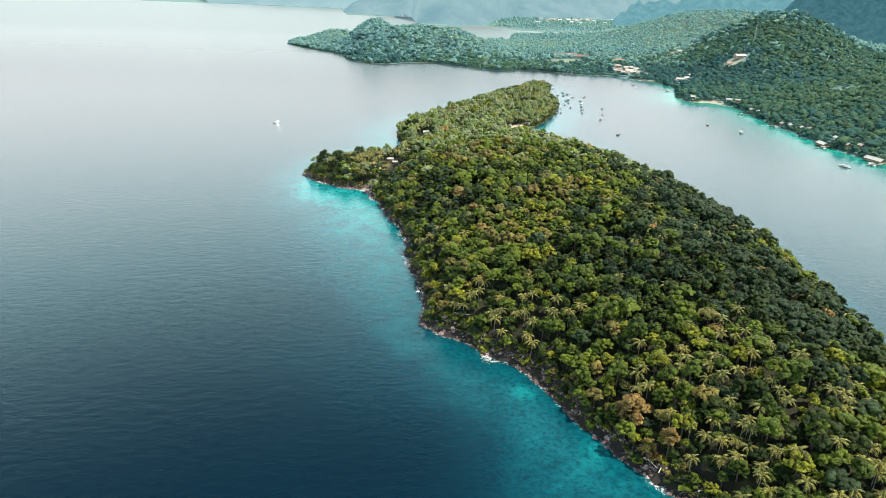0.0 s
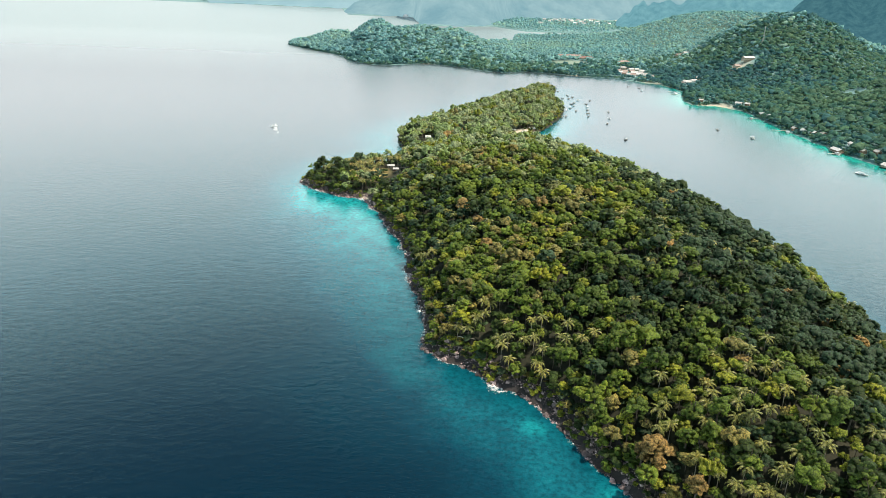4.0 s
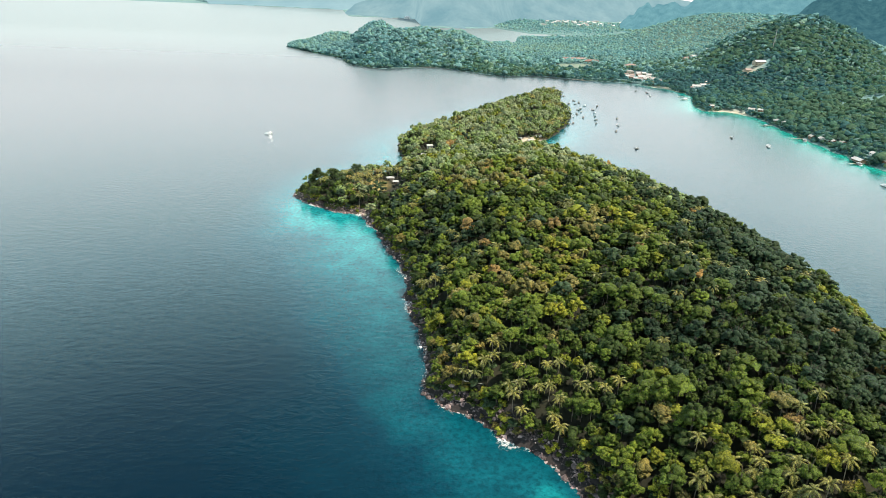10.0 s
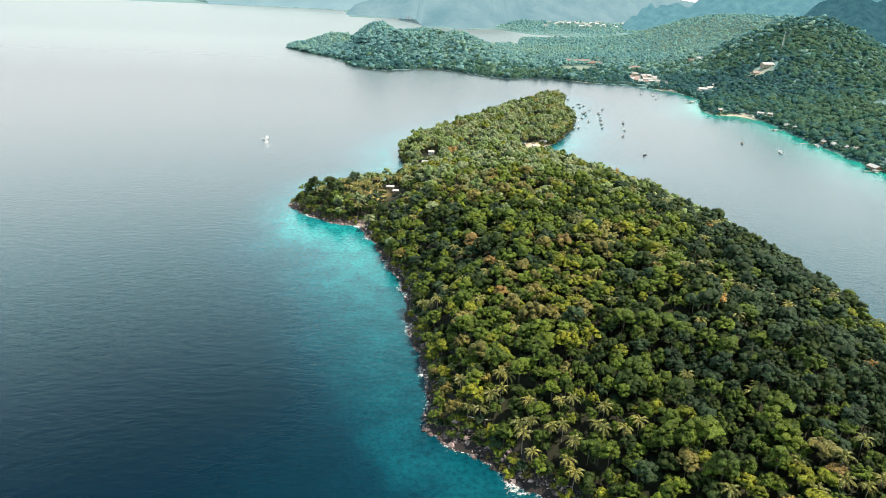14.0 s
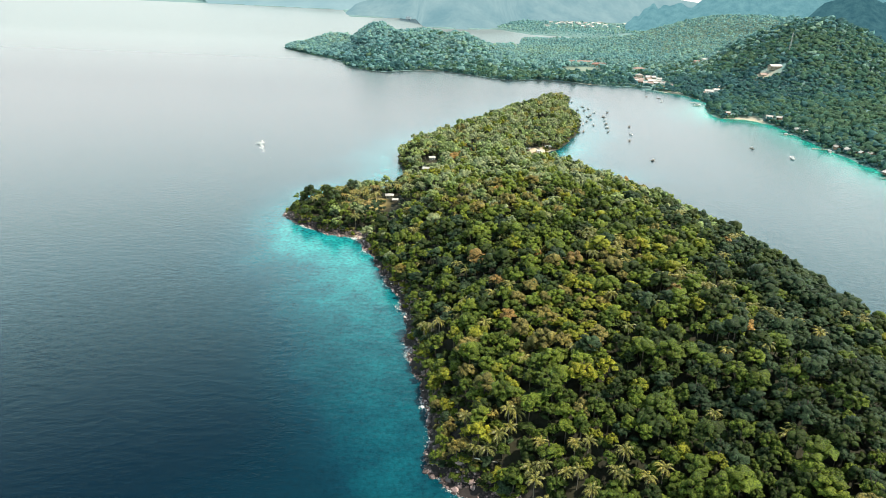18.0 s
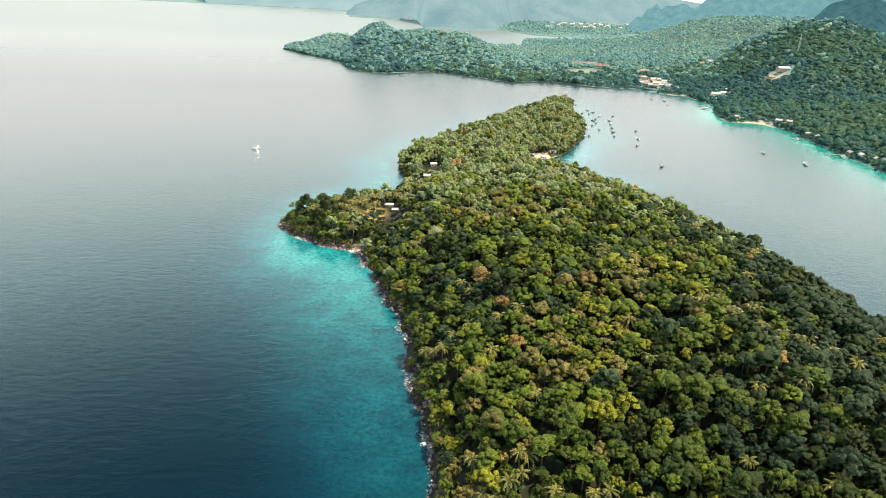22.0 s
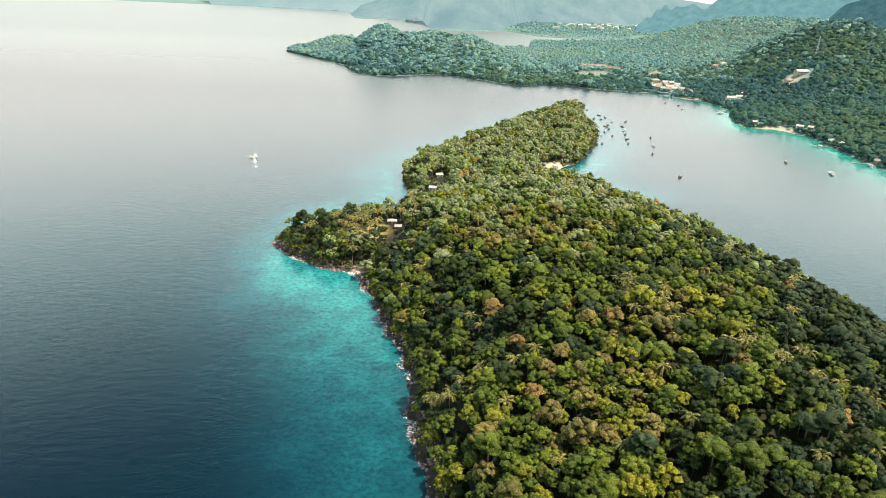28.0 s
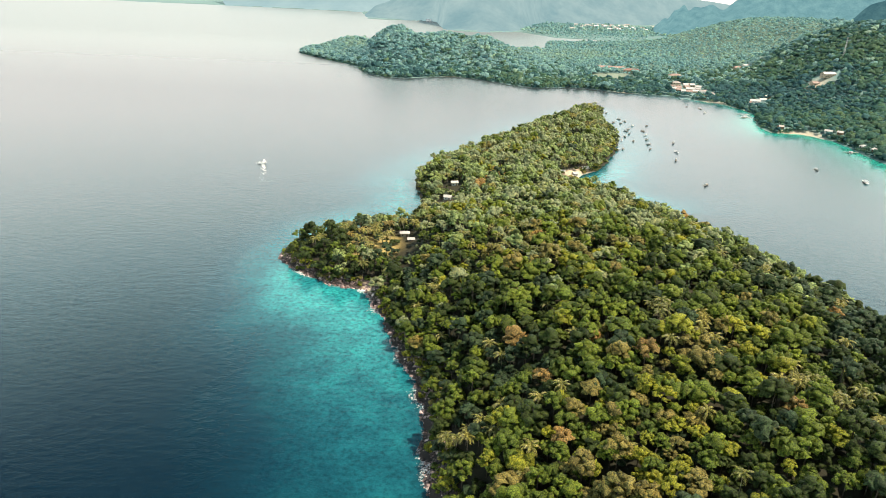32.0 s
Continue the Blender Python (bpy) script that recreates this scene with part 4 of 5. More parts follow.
def grow(low, high, apart, big, keep, seed):
    x, y, z, _, dm = scatter(low, high, apart * UNIT, keep, seed)
    r = np.random.default_rng(seed)
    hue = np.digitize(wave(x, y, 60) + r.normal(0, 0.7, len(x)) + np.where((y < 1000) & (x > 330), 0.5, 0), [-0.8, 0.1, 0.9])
    # farther stands take the tints with more haze painted in
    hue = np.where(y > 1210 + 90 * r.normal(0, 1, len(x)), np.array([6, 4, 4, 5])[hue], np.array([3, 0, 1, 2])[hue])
    for i in range(len(x)):
        v, f = BROAD_WOOD[i % 8]
        s = big * UNIT * float(np.clip(r.lognormal(-0.08, 0.28), 0.5, 1.6))
        if x[i] > 120 and y[i] > 1250 and x[i] < 430 + (y[i] - 1250) * 0.8:
            s *= 0.7          # low scrub on the plain behind the village
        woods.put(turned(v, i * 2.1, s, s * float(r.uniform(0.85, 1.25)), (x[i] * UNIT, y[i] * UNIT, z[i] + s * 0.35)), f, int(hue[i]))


grow((325, 480), (640, 900), 4.7, 3.4, main_keep, 41)
grow((270, 815), (325, 900), 5.8, 3.7, main_keep, 40)
grow((0, 1935), (440, 2040), 12.0, 4.0, main_keep, 48)
grow((250, 900), (680, 1330), 4.8, 3.5, main_keep, 42)
grow((-330, 1060), (250, 1640), 5.0, 3.5, main_keep, 43)
grow((250, 1330), (800, 1900), 7.0, 4.4, main_keep, 44)
grow((640, 600), (1250, 1330), 11.0, 6.8, main_keep, 45)
grow((540, 1900), (1150, 2350), 16.0, 9.0, main_keep, 46)
grow((800, 1330), (1300, 1900), 11.0, 6.6, main_keep, 47)
grow((130, 1630), (260, 1900), 8.0, 4.6, main_keep, 50)
grow((120, 2040), (660, 2500), 11.0, 5.5, main_keep, 51)
mx_, my_, mz_, _, _ = scatter((-330, 500), (420, 1420), 5.5, lambda x, y, ds: (ds[1] > 0.4) & (ds[1] < 7) & (spot(x, y, 315, 822, 16) < 0.4) & (spot(x, y, 285, 1004, 14) < 0.4) & (spot(x, y, 276, 1045, 24) < 0.4) & (spot(x, y, 322, 985, 12) < 0.4), 49)
for i in range(len(mx_)):      # scrub down to the water's edge
    v, f = BROAD_FAR[i % 8]
    s = 2.6 + 2.2 * float(tr.random())
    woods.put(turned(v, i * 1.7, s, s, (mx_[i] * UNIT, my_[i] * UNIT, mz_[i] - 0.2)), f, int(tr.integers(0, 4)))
tagged(woods.done("mainland_woods", HAZED_LEAVES, smooth=True), "hazy blue-green woods covering the hills across the strait", "forest", kind="stuff")

# ---- small helpers for built things ----
def part(name, bm, mat, parent, label=""):
    """One mesh object under a thing or a part."""
    me = bpy.data.meshes.new(name)
    bm.normal_update()
    bm.to_mesh(me)
    bm.free()
    me.materials.append(mat)
    ob = new(name, me)
    ob.parent = parent
    return tagged(ob, label)


def box(bm, low, high, m=None):
    """A box between two corners."""
    vs = [bm.verts.new((m @ Vector((x, y, z))) if m else (x, y, z)) for z in (low[2], high[2]) for y in (low[1], high[1]) for x in (low[0], high[0])]
    for q in ((0, 2, 3, 1), (4, 5, 7, 6), (0, 1, 5, 4), (2, 6, 7, 3), (0, 4, 6, 2), (1, 3, 7, 5)):
        bm.faces.new([vs[i] for i in q])
    return bm


def prism(bm, rings):
    """A closed body through rings of equal length."""
    rows = [[bm.verts.new(p) for p in ring] for ring in rings]
    n = len(rows[0])
    for a, b in zip(rows, rows[1:]):
        for i in range(n):
            bm.faces.new((a[i], a[(i + 1) % n], b[(i + 1) % n], b[i]))
    bm.faces.new(rows[0][::-1])
    bm.faces.new(rows[-1])
    return bm


def beam(bm, a, b, r, sides=4):
    """A straight bar from a to b."""
    a, b = Vector(a), Vector(b)
    q = (b - a).to_track_quat("Z", "Y")
    ring = [Vector((r * math.cos(k / sides * math.tau + 0.785), r * math.sin(k / sides * math.tau + 0.785), 0)) for k in range(sides)]
    return prism(bm, [[a + q @ p for p in ring], [b + q @ p for p in ring]])


def gable(bm, w, d, z, rise, over, thick=0.18):
    """A pitched roof with overhanging eaves, its ridge along x."""
    hw, hd = w / 2 + over, d / 2 + over
    drop = rise * over / (d / 2)
    for s in (-1, 1):
        prism(bm, [[(x, s * hd, z - drop), (x, 0, z + rise), (x, 0, z + rise + thick), (x, s * hd, z - drop + thick)][::s] for x in (-hw, hw)])
    return bm


def hipped(bm, w, d, z, rise, over):
    hw, hd = w / 2 + over, d / 2 + over
    r = max(hw - hd, 0.2)
    low = [(-hw, -hd, z), (hw, -hd, z), (hw, hd, z), (-hw, hd, z)]
    mid = [(-hw, -hd, z + 0.15), (hw, -hd, z + 0.15), (hw, hd, z + 0.15), (-hw, hd, z + 0.15)]
    top = [(-r, -0.12, z + rise), (r, -0.12, z + rise), (r, 0.12, z + rise), (-r, 0.12, z + rise)]
    return prism(bm, [low, mid, top])


def house(name, x, y, w, d, h, turn, wall, roof, label, hip=False, storeys=1, lift=None, group=""):
    """A small building: walls, roof, door, windows on all sides, each with a sill."""
    root = new(name)
    z = ground_at(x, y) if lift is None else lift
    root.matrix_world = pose(x * UNIT, y * UNIT, z, 0, 0, turn)
    bm = box(bmesh.new(), (-w / 2, -d / 2, -1.2), (w / 2, d / 2, h))
    if not hip:      # gable ends
        prism(bm, [[(xx, -d / 2, h), (xx, d / 2, h), (xx, 0, h + d * 0.26)] for xx in (-w / 2 + 0.01, w / 2 - 0.01)])
    body = part("wall", bm, wall, root)
    bm = bmesh.new()
    (hipped(bm, w, d, h - 0.02, d * 0.3, 0.7) if hip else gable(bm, w, d, h, d * 0.27, 0.7))
    part("roof", bm, roof, root)
    n = max(2, int(w / 3.2))
    per = h / storeys
    for s in range(storeys):
        for k in range(n):
            cx = -w / 2 + (k + 0.5) * w / n
            for side in (-1, 1):
                yy = side * (d / 2 + 0.02)
                if s == 0 and side < 0 and k == n // 2:
                    part("door", box(bmesh.new(), (cx - 0.5, yy - 0.03, 0), (cx + 0.5, yy + 0.03, 2.05)), WOOD_WALL, root)
                    continue
                win = part("window", box(bmesh.new(), (cx - 0.6, yy - 0.03, s * per + 0.95), (cx + 0.6, yy + 0.03, s * per + 2.1)), DARK_GAP, root)
                part("sill", box(bmesh.new(), (cx - 0.7, yy - 0.08, s * per + 0.85), (cx + 0.7, yy + 0.08, s * per + 0.93)), wall, win)
        for side in (-1, 1):
            xx = side * (w / 2 + 0.02)
            part("window", box(bmesh.new(), (xx - 0.03, -0.6, s * per + 0.95), (xx + 0.03, 0.6, s * per + 2.1)), DARK_GAP, root)
    if storeys > 1:
        for s in range(1, storeys):
            part("balcony", box(bmesh.new(), (-w / 2, -d / 2 - 1.1, s * per - 0.12), (w / 2, -d / 2 - 0.004, s * per + 0.06)), wall, root)
    return tagged(root, label, "house", group)


# ---- island huts ----
house("beach_hut", -18, 579, 6, 4.5, 3.0, 15, WHITE_WALL, WHITE_ROOF, "small white hut with a white roof among trees", group="island huts")
house("beach_hut", -21, 546, 6, 4.5, 3.0, -5, WHITE_WALL, WHITE_ROOF, "small white hut with a white roof among trees", group="island huts")
house("beach_hut", -40, 478, 6.5, 4.5, 2.8, 5, CREAM_WALL, WHITE_ROOF, "low cream hut with a white roof beside a clearing", hip=True, group="island huts")
house("beach_hut", -36, 470, 4.5, 3.2, 2.3, 5, WOOD_WALL, WHITE_ROOF, "low wooden shed with a white roof beside a clearing", group="island huts")
house("beach_hut", 67, 631, 5, 4, 2.6, 20, WHITE_WALL, WHITE_ROOF, "white beach hut on the sand under trees", group="island huts")
house("beach_hut", 76, 645, 7, 4.5, 2.7, 10, WOOD_WALL, WHITE_ROOF, "wooden beach hut with a white roof on the sand", group="island huts")
house("beach_hut", 58, 629, 4, 3.5, 2.5, -10, WOOD_WALL, WHITE_ROOF, "small wooden hut with a white roof under trees", group="island huts")

# ---- the village across the strait ----
SHORE_HOUSES = [(211, 1288, 44, 9, 3.5, 4, 1), (232, 1232, 26, 10, 6.5, -6, 2), (286, 1190, 20, 10, 6.5, 8, 2), (270, 1122, 11, 8, 5.5, 0, 2), (282, 1118, 9, 7, 3.0, 10, 1),
                (266, 1098, 9, 8, 3.2, 4, 1), (279, 1084, 12, 8, 3.2, -8, 1), (268, 1070, 10, 6, 3.0, -20, 1), (290, 1068, 9, 6, 3.0, 15, 1)]
SHORE_LOOKS = [(CREAM_WALL, PINK_ROOF, "long low building with a faded red roof beside a field"), (CREAM_WALL, RED_ROOF, "two-storey building with a dull red roof"),
               (WHITE_WALL, PINK_ROOF, "two-storey house with a faded red roof and balcony"), (CREAM_WALL, GREY_ROOF, "cream two-storey house with a grey roof"),
               (WHITE_WALL, TIN_ROOF, "white house with a pale tin roof"), (WHITE_WALL, PINK_ROOF, "white house with a faded red roof"),
               (WOOD_WALL, TIN_ROOF, "wooden house with a pale tin roof by the water"), (WHITE_WALL, TIN_ROOF, "white house with a pale tin roof by the water"),
               (WHITE_WALL, GREY_ROOF, "white house with a grey roof by the water")]
for (x, y, w, d, h, turn, storeys), (wall, roof, label) in zip(SHORE_HOUSES, SHORE_LOOKS):
    house("village_house", x, y, w * 1.4, d * 1.3, h * 1.15, turn, wall, roof, label, hip=storeys > 1, storeys=storeys, group="village houses")
for x, y, w, d, turn, wall, roof, label in (
        (320, 1140, 12, 6, 0, WHITE_WALL, TIN_ROOF, "white house with a bright roof among trees"), (388, 1228, 13, 8, 12, CREAM_WALL, PINK_ROOF, "house with a faded red roof in the woods"),
        (397, 1222, 10, 7, 12, WHITE_WALL, TIN_ROOF, "pale house with a tin roof in the woods"), (421, 1228, 7, 5, 0, WHITE_WALL, TIN_ROOF, "small white house in the woods"),
        (372, 1090, 7, 5, 0, WHITE_WALL, TIN_ROOF, "small white house in the woods"), (332, 1001, 12, 7, -15, WHITE_WALL, TIN_ROOF, "white house with a bright roof above the beach"),
        (342, 1004, 9, 6, 10, WHITE_WALL, TIN_ROOF, "white house with a bright roof above the beach"), (297, 1038, 10, 6, -30, WOOD_WALL, TIN_ROOF, "wooden beach house with a pale roof"),
        (283, 1027, 8, 6, -30, WOOD_WALL, THATCH, "thatched beach house by the sand"), (196, 1112, 8, 5, 0, CREAM_WALL, GREY_ROOF, "low grey-roofed house by the shore")):
    house("village_house", x, y, w * 1.35, d * 1.3, 3.3, turn, wall, roof, label, group="village houses")
# small houses packed along the village front
for k, (x, y, turn) in enumerate(((259, 1092, 10), (262, 1080, -15), (271, 1062, -20), (281, 1070, 5), (287, 1082, 12), (292, 1096, -8), (279, 1104, 20), (259, 1108, 0), (288, 1112, 8), (297, 1052, -30),
                                  (306, 1030, -35), (313, 1046, -20), (322, 994, -25), (350, 1012, 15), (228, 1130, 6), (180, 1098, -4), (330, 1150, 10), (352, 1128, -12))):
    wall, roof = ((WHITE_WALL, TIN_ROOF), (WOOD_WALL, PINK_ROOF), (WHITE_WALL, PINK_ROOF), (CREAM_WALL, TIN_ROOF), (WOOD_WALL, GREY_ROOF))[k % 5]
    name = {TIN_ROOF: "pale tin", PINK_ROOF: "faded red", GREY_ROOF: "grey"}[roof]
    house("village_house", x, y, 9 + k % 4, 7 + k % 3, 3.2 + 0.5 * (k % 3), turn, wall, roof, f"small village house with a {name} roof near the water", group="village houses")
# bungalows along the east shore
for k, (x, y, w, turn) in enumerate(BUNGALOWS):
    wall, roof = ((WHITE_WALL, TIN_ROOF), (WOOD_WALL, TIN_ROOF), (WOOD_WALL, GREY_ROOF))[k % 3]
    house("bungalow", x, y, w * 1.2, 6, 3.0, turn, wall, roof, "small waterside bungalow with a pale roof under trees", group="waterside bungalows", lift=ground_at(x, y) + 1.0)
house("villa", 413, 1006, 24, 11, 6.4, 14, CREAM_WALL, TIN_ROOF, "cream two-storey villa with a pale roof on the hillside", storeys=2)
house("villa_annexe", 397, 1000, 13, 9, 3.6, 14, CREAM_WALL, PINK_ROOF, "low cream annexe beside the hillside villa")


def stilt_house(x, y, w, d, turn, wall, roof, label):
    """A house on posts over the water's edge, with its deck and railing."""
    root = new("stilt_house")
    root.matrix_world = pose(x * UNIT, y * UNIT, 0, 0, 0, turn)
    part("deck", box(bmesh.new(), (-w / 2 - 1.5, -d / 2 - 1.5, 1.5), (w / 2 + 1.5, d / 2 + 1.5, 1.7)), PLANK, root)
    for px in np.linspace(-w / 2 - 1.2, w / 2 + 1.2, 5):
        for py in (-d / 2 - 1.2, 0, d / 2 + 1.2):
            part("post", beam(bmesh.new(), (px, py, -3), (px, py, 1.5), 0.16, 6), PLANK, root)
    part("wall", box(bmesh.new(), (-w / 2, -d / 2, 1.704), (w / 2, d / 2, 4.3)), wall, root)
    part("roof", gable(bmesh.new(), w, d, 4.3, d * 0.25, 1.0), roof, root)
    for k in range(4):
        cx = -w / 2 + (k + 0.5) * w / 4
        for side in (-1, 1):
            part("window", box(bmesh.new(), (cx - 0.7, side * (d / 2 + 0.02) - 0.03, 2.4), (cx + 0.7, side * (d / 2 + 0.02) + 0.03, 3.7)), DARK_GAP, root)
    rail = part("railing", beam(bmesh.new(), (-w / 2 - 1.4, -d / 2 - 1.4, 2.6), (w / 2 + 1.4, -d / 2 - 1.4, 2.6), 0.05), PLANK, root)
    for px in np.linspace(-w / 2 - 1.4, w / 2 + 1.4, 7):
        part("baluster", beam(bmesh.new(), (px, -d / 2 - 1.4, 1.7), (px, -d / 2 - 1.4, 2.6), 0.04), PLANK, rail)
    return tagged(root, label, "house", "waterside bungalows")


stilt_house(336, 604, 15, 8, -82, WOOD_WALL, TIN_ROOF, "wooden house on stilts over the water's edge")
stilt_house(351, 549, 22, 9, -70, CREAM_WALL, TIN_ROOF, "long cream house on stilts at the water's edge")


def jetty(x, y, length, wide, turn):
    root = new("jetty")
    root.matrix_world = pose(x * UNIT, y * UNIT, 0, 0, 0, turn)
    n = int(length / 1.2)
    for k in range(n):
        part("plank", box(bmesh.new(), (-wide / 2, k * 1.2, 1.1), (wide / 2, k * 1.2 + 1.1, 1.22)), PLANK, root)
    for k in range(0, n, 3):
        for s in (-1, 1):
            part("post", beam(bmesh.new(), (s * wide / 2, k * 1.2, -3), (s * wide / 2, k * 1.2, 1.6), 0.13, 6), PLANK, root)
    return tagged(root, "narrow wooden jetty on posts over shallow water", "jetty", "jetties")


jetty(331, 690, 20, 2.5, 80)
jetty(328, 752, 18, 2.5, 85)
jetty(336, 597, 18, 2.8, 95)
jetty(352, 540, 21, 2.8, 100)
jetty(300, 925, 24, 3.0, 75)
jetty(292, 905, 18, 2.5, 80)

# a lattice mast on the hill
mast = new("radio_mast")
mast.matrix_world = pose(446 * UNIT, 1046 * UNIT, ground_at(446, 1046) - 0.5)
for sx, sy in ((-1, -1), (1, -1), (1, 1), (-1, 1)):
    part("leg", beam(bmesh.new(), (sx * 1.8, sy * 1.8, 0), (sx * 0.3, sy * 0.3, 42), 0.14), STEEL, mast)
for k in range(12):
    z0, z1 = k * 3.5, (k + 1) * 3.5
    r0, r1 = 1.8 - 1.5 * z0 / 42, 1.8 - 1.5 * z1 / 42
    for side in range(4):
        c, s = [(1, 0), (0, 1), (-1, 0), (0, -1)][side]
        part("brace", beam(bmesh.new(), (r0 * (c - s), r0 * (s + c), z0), (r1 * (c + s), r1 * (s - c), z1), 0.07), STEEL, mast)
tagged(mast, "slim grey steel lattice mast on a wooded hill", "mast")

# the town beyond the lagoon
far_r = random.Random(5)
for k in range(64):
    x = far_r.gauss(430, 75)
    y = 2330 + far_r.uniform(-60, 150) + (x - 400) * 0.35
    house("town_house", x, y, far_r.uniform(12, 26), far_r.uniform(9, 13), far_r.choice((3.6, 4.0, 7.0)), far_r.uniform(-30, 30), far_r.choice((WHITE_WALL, WHITE_WALL, CREAM_WALL)),
          far_r.choice((HULL_WHITE, TIN_ROOF, TIN_ROOF, GREY_ROOF, PINK_ROOF)), "pale house of the distant town below the hills", lift=11, group="distant town")
house("shore_hall", -160, 2450, 26, 14, 8, 0, HULL_WHITE, HULL_WHITE, "large white hall on the far shore", hip=True, lift=1)

# ---- boats ----
def boat(name, length, hull_mat, canopy_mat, label, outrigger=False, group="moored boats"):
    """A slim open boat: hull, deck, thwarts, and a canopy on posts."""
    root = new(name)
    half, wide = length / 2, length * 0.135

    def ring(x, w, bottom, top):
        return [(x, -w * 0.45, bottom), (x, w * 0.45, bottom), (x, w, top), (x, -w, top)]

    rings = [ring(-half, wide * 0.75, -0.1, 0.85)]
    for u in (-0.6, -0.1, 0.35, 0.7, 0.9):
        rings.append(ring(half * u, wide * (1 - max(u, 0) ** 3 * 0.6), -0.25 + max(u, 0) ** 3 * 0.4, 0.75 + max(u, 0) ** 2 * 0.4))
    rings.append(ring(half, wide * 0.08, 0.55, 1.35))
    part("hull", prism(bmesh.new(), rings), hull_mat, root)
    for u in (-0.5, -0.1, 0.3):
        part("thwart", box(bmesh.new(), (half * u - 0.15, -wide * 0.9, 0.80), (half * u + 0.15, wide * 0.9, 0.87)), PLANK, root)
    if canopy_mat:
        top = [(-half * 0.72, half * 0.42)]
        for a, b in top:
            bm = bmesh.new()
            prism(bm, [[(x, -wide * 1.15, 2.25), (x, 0, 2.25 + 0.2), (x, wide * 1.15, 2.25), (x, wide * 1.15, 2.35), (x, 0, 2.62), (x, -wide * 1.15, 2.35)] for x in (a, b)])
            part("canopy", bm, canopy_mat, root)
            for x in (a + 0.2, b - 0.2):
                for s in (-1, 1):
                    part("post", beam(bmesh.new(), (x, s * wide * 0.9, 0.7), (x, s * wide * 0.95, 2.3), 0.05), PLANK, root)
    if outrigger:
        for s in (-1, 1):
            arm = part("outrigger", beam(bmesh.new(), (-half * 0.6, s * wide * 2.6, 0.15), (half * 0.5, s * wide * 2.6, 0.15), 0.12, 6), PLANK, root)
            for u in (-0.4, 0.3):
                part("strut", beam(bmesh.new(), (half * u, s * wide * 0.8, 0.8), (half * u, s * wide * 2.6, 0.2), 0.05), PLANK, arm)
    return tagged(root, label, "boat", group)


BOATS = [(134, 845), (143, 866), (141, 843), (147, 854), (150, 832), (142, 813), (138, 805), (139, 793), (132, 778), (126, 763), (136, 761), (120, 727), (165, 836), (155, 808), (153, 789),
         (150, 770), (147, 750), (144, 731), (171, 760), (164, 724), (156, 695), (158, 624), (241, 966), (253, 955), (250, 928), (262, 685), (136, 899), (139, 933), (115, 722)]
dark_boat = boat("canopy_boat", 8.0, HULL_WOOD, CANOPY_GREY, "dark wooden boat with a grey canopy at its mooring", True)
blue_boat = boat("canopy_boat", 7.5, HULL_WOOD, CANOPY_BLUE, "dark wooden boat with a blue canopy at its mooring")
pale_boat = boat("canopy_boat", 7.5, HULL_WHITE, CANOPY_GREY, "white boat with a grey canopy at its mooring")
first = {}
br = random.Random(8)
for k, (x, y) in enumerate(BOATS):
    kind = (dark_boat, dark_boat, blue_boat, dark_boat, pale_boat)[k % 5]
    m = pose(x * UNIT, y * UNIT, 0.0, 0, 0, br.uniform(-40, 40) + 80)
    if kind.name in first:
        copy_thing(kind, m)
    else:
        kind.matrix_basis = m
        first[kind.name] = True
speed = boat("white_boat", 15, HULL_WHITE, CANOPY_GREY, "long white motor boat lying off the east shore")
speed.matrix_basis = pose(317 * UNIT, 530 * UNIT, 0, 0, 0, -60)
for x, y, turn in ((283, 653, 80), (330, 684, 70), (344, 540, 85), (333, 597, 80), (289, 914, 30), (322, 752, 60)):
    copy_thing(speed, pose(x * UNIT, y * UNIT, 0, 0, 0, turn))

# a fast boat heading out, with its spray and wake
runabout = boat("speedboat", 9, HULL_WHITE, None, "small white speedboat running out to sea", group="boats under way")
runabout.matrix_basis = pose(-158 * UNIT, 632 * UNIT, 0.1, 0, -4, 108)
part("cabin", box(bmesh.new(), (-0.8, -0.7, 0.86), (1.2, 0.7, 1.7)), HULL_WHITE, runabout)

FLAT_V = np.array([(0, 0, 1.0)] + [(math.cos(k / 9 * math.tau), math.sin(k / 9 * math.tau), 0) for k in range(9)])
FLAT_F = np.array([(0, k + 1, (k + 1) % 9 + 1) for k in range(9)])
fr = np.random.default_rng(55)


def froth(pile, x, y, s, long=1.0, ang=0.0, tall=0.06):
    v = FLAT_V.copy()
    v[1:, :2] *= fr.uniform(0.55, 1.2, (9, 1))
    c, sn = math.cos(ang), math.sin(ang)
    u, w = v[:, 0] * s * long, v[:, 1] * s
    pile.put(np.stack([x + u * c - w * sn, y + u * sn + w * c, v[:, 2] * tall + 0.015], 1), FLAT_F)


wake = Pile()
for k in range(80):
    u = fr.random() ** 1.3
    spread = 1.3 + 2.6 * u
    s = (1 - u) * 0.7 + 0.08
    froth(wake, -158 * UNIT + u * 24 + fr.normal(0, spread) + 2, 625 * UNIT - u * 74, s * fr.uniform(0.4, 1.1), 2.2, 1.5, 0.35 * (1 - u) ** 2 + 0.03)
for k in range(18):
    a = fr.uniform(0, math.tau)
    v = BALL_V * fr.uniform(0.3, 0.8) * (1, 1, 1.3) + (-158 * UNIT + fr.normal(0, 2.4), 626 * UNIT + fr.normal(0, 1.8), fr.uniform(0.3, 2.6))
    wake.put(v, BALL_F)
tagged(wake.done("boat_wake", [FOAM]), "white spray and fading wake behind a speedboat", "wake", kind="stuff")

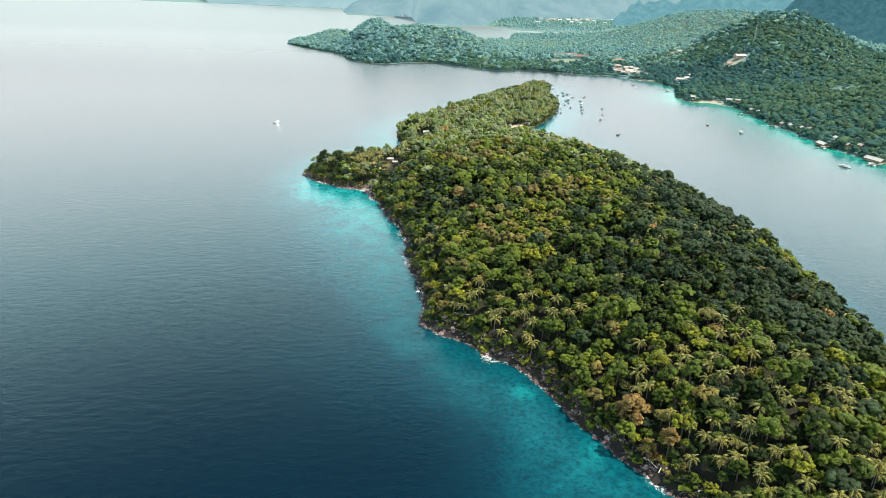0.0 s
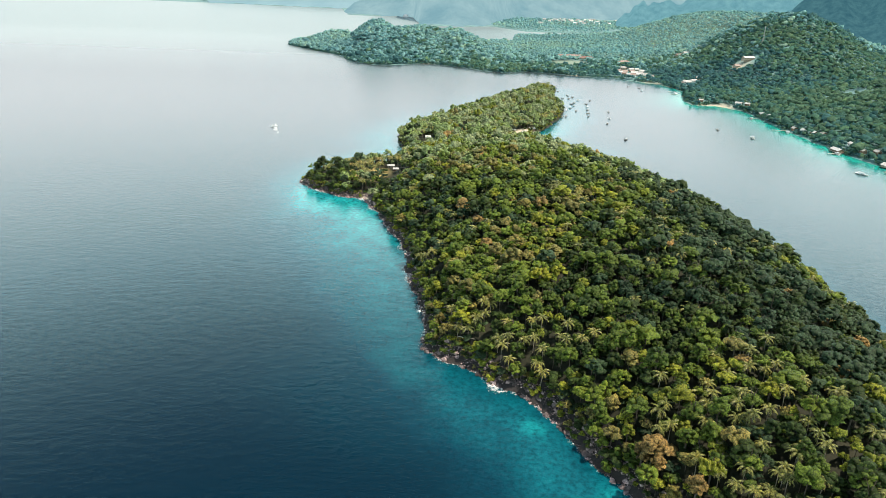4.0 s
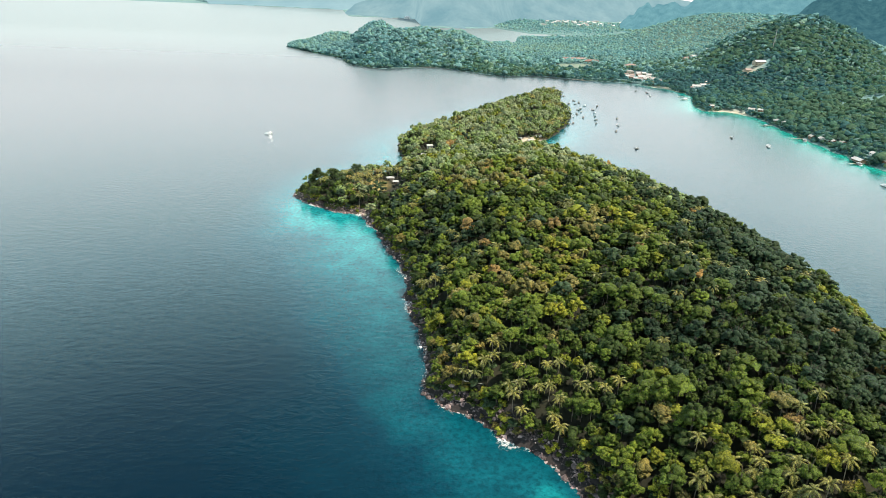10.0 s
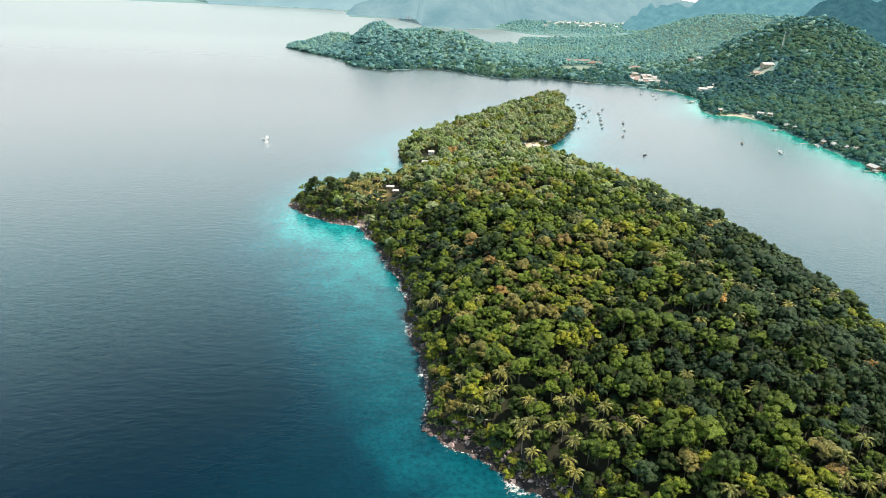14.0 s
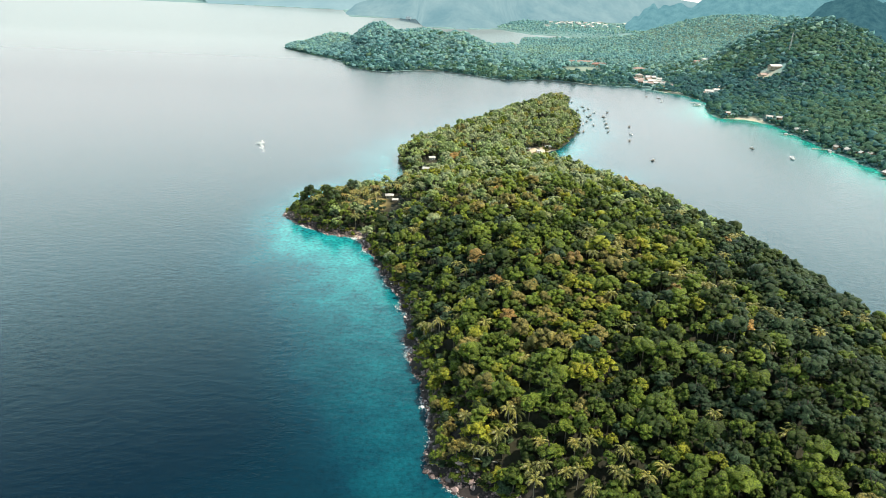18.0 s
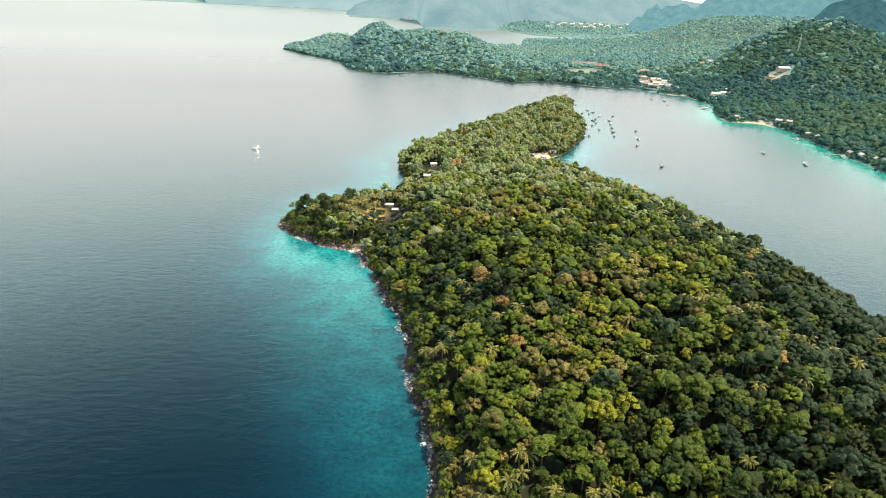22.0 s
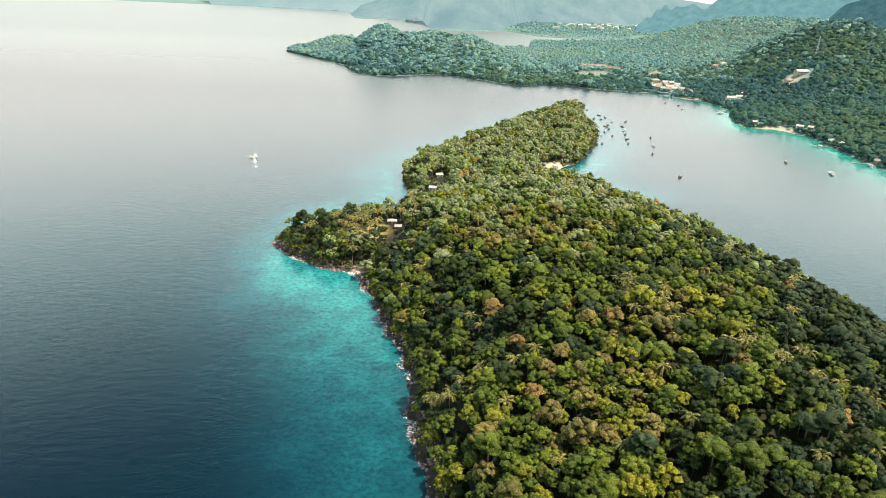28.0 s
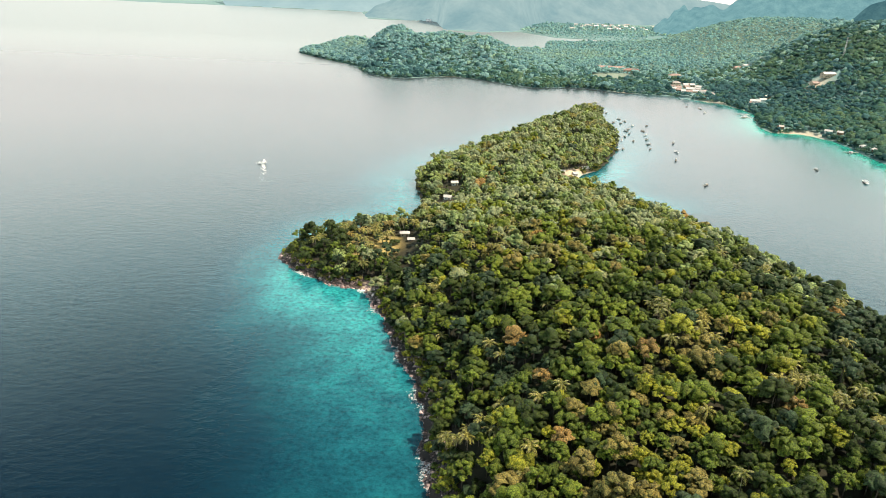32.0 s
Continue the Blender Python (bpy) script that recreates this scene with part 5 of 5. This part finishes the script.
# ---- rocks, surf and driftwood on the shore ----
shore_pick = ISLAND_LINE[(ISLAND_LINE[:, 0] < 75) & (ISLAND_LINE[:, 1] < 470) & (ISLAND_LINE[:, 1] > 140)]
shore_pick = shore_pick[(shore_pick[:, 0] < 20) | (shore_pick[:, 1] < 240)]
ROCK_SHAPES = []
for k in range(10):
    rr = np.random.default_rng(700 + k)
    axes = rr.normal(0, 1, (7, 3))
    axes /= np.linalg.norm(axes, axis=1, keepdims=True)
    v = BALL_V.copy()
    for a in axes:      # split faces
        cut = rr.uniform(0.4, 0.8)
        over = np.maximum(v @ a - cut, 0)[:, None]
        v = v - over * a * 0.9
    v = v + rr.normal(0, 0.07, v.shape)
    ROCK_SHAPES.append(v * rr.uniform(0.7, 1.35, 3) * (1, 1, 0.75))
kr = np.random.default_rng(77)
seg = kr.integers(0, len(shore_pick), 6500)
rx = shore_pick[seg, 0] + kr.normal(0, 3.0, 6500)
ry = shore_pick[seg, 1] + kr.normal(0, 3.0, 6500)
rdi = inside_distance(ISLAND_LINE, rx, ry)
ok = (rdi > -2.2) & (rdi < 4.5)
rx, ry, rdi = rx[ok], ry[ok], rdi[ok]
rz = height(rx, ry)
rs = np.clip(kr.lognormal(-0.6, 0.5, len(rx)), 0.3, 1.7)
rs = np.where(np.hypot(rx + 3, ry - 246) < 9, rs * 1.25, rs)
order = np.argsort(-rs * (ry < 330))
rock_meshes = [mesh_only("boulder", v, BALL_F, [ROCK]) for v in ROCK_SHAPES]
rocks = Pile()
pr = np.random.default_rng(78)
pk = pr.integers(0, len(shore_pick), 9000)
px, py = shore_pick[pk, 0] + pr.normal(0, 2.4, 9000), shore_pick[pk, 1] + pr.normal(0, 2.4, 9000)
pd = inside_distance(ISLAND_LINE, px, py)
pz = height(px, py)
for i in np.nonzero((pd > -1.5) & (pd < 5.5))[0]:      # cobbles between the boulders
    s = float(pr.uniform(0.18, 0.55))
    v = ICO_V * (1 + pr.uniform(-0.3, 0.25, (12, 1))) * (1, 1, 0.7)
    rocks.put(turned(v, float(pr.uniform(0, 6)), s, s, (px[i] * UNIT, py[i] * UNIT, max(pz[i], -0.1) + s * 0.3)), ICO_F)
for n, i in enumerate(order):
    s, z = float(rs[i]), max(float(rz[i]), -0.25)
    if n < 300:
        ob = new("boulder", rock_meshes[n % 10])
        ob.matrix_world = pose(rx[i] * UNIT, ry[i] * UNIT, z + s * 0.22, 0, 0, float(kr.uniform(0, 360))) @ Matrix.Diagonal((s, s, s, 1))
        tagged(ob, "pale weathered boulder on the island shore" if n % 3 == 0 else "dark brown boulder on the island shore", "boulder", "shore boulders")
    else:
        rocks.put(turned(ICO_V * (1 + kr.uniform(-0.35, 0.3, (12, 1))) * (1, 1, 0.75), float(kr.uniform(0, 6)), s, s, (rx[i] * UNIT, ry[i] * UNIT, z + s * 0.2)), ICO_F)
tagged(rocks.done("shore_rocks", [ROCK]), "tumbled dark and pale rocks along the waterline", "rocks", kind="stuff")

DRIFT = plain("driftwood", (0.50, 0.46, 0.41), 0.85, 0.2)
for x, y, long, turn in ((64, 157, 10, 60), (62, 159, 7, 110), (9, 240, 11, -5)):
    log = new("driftwood_log")
    log.matrix_world = pose(x * UNIT, y * UNIT, max(ground_at(x, y), 0.2) + 0.9, 0, 8, turn)
    part("stem", beam(bmesh.new(), (-long / 2, 0, 0), (long / 2, 0, 0.5), 0.22, 7), DRIFT, log)
    for u, a in ((0.1, 0.9), (0.3, -0.8), (0.45, 0.5)):
        part("branch", beam(bmesh.new(), (long * u, 0, 0.35), (long * u + 1.0, a * 1.4, 1.2), 0.08, 5), DRIFT, log)
    tagged(log, "bleached driftwood trunk lying on the rocks", "driftwood")
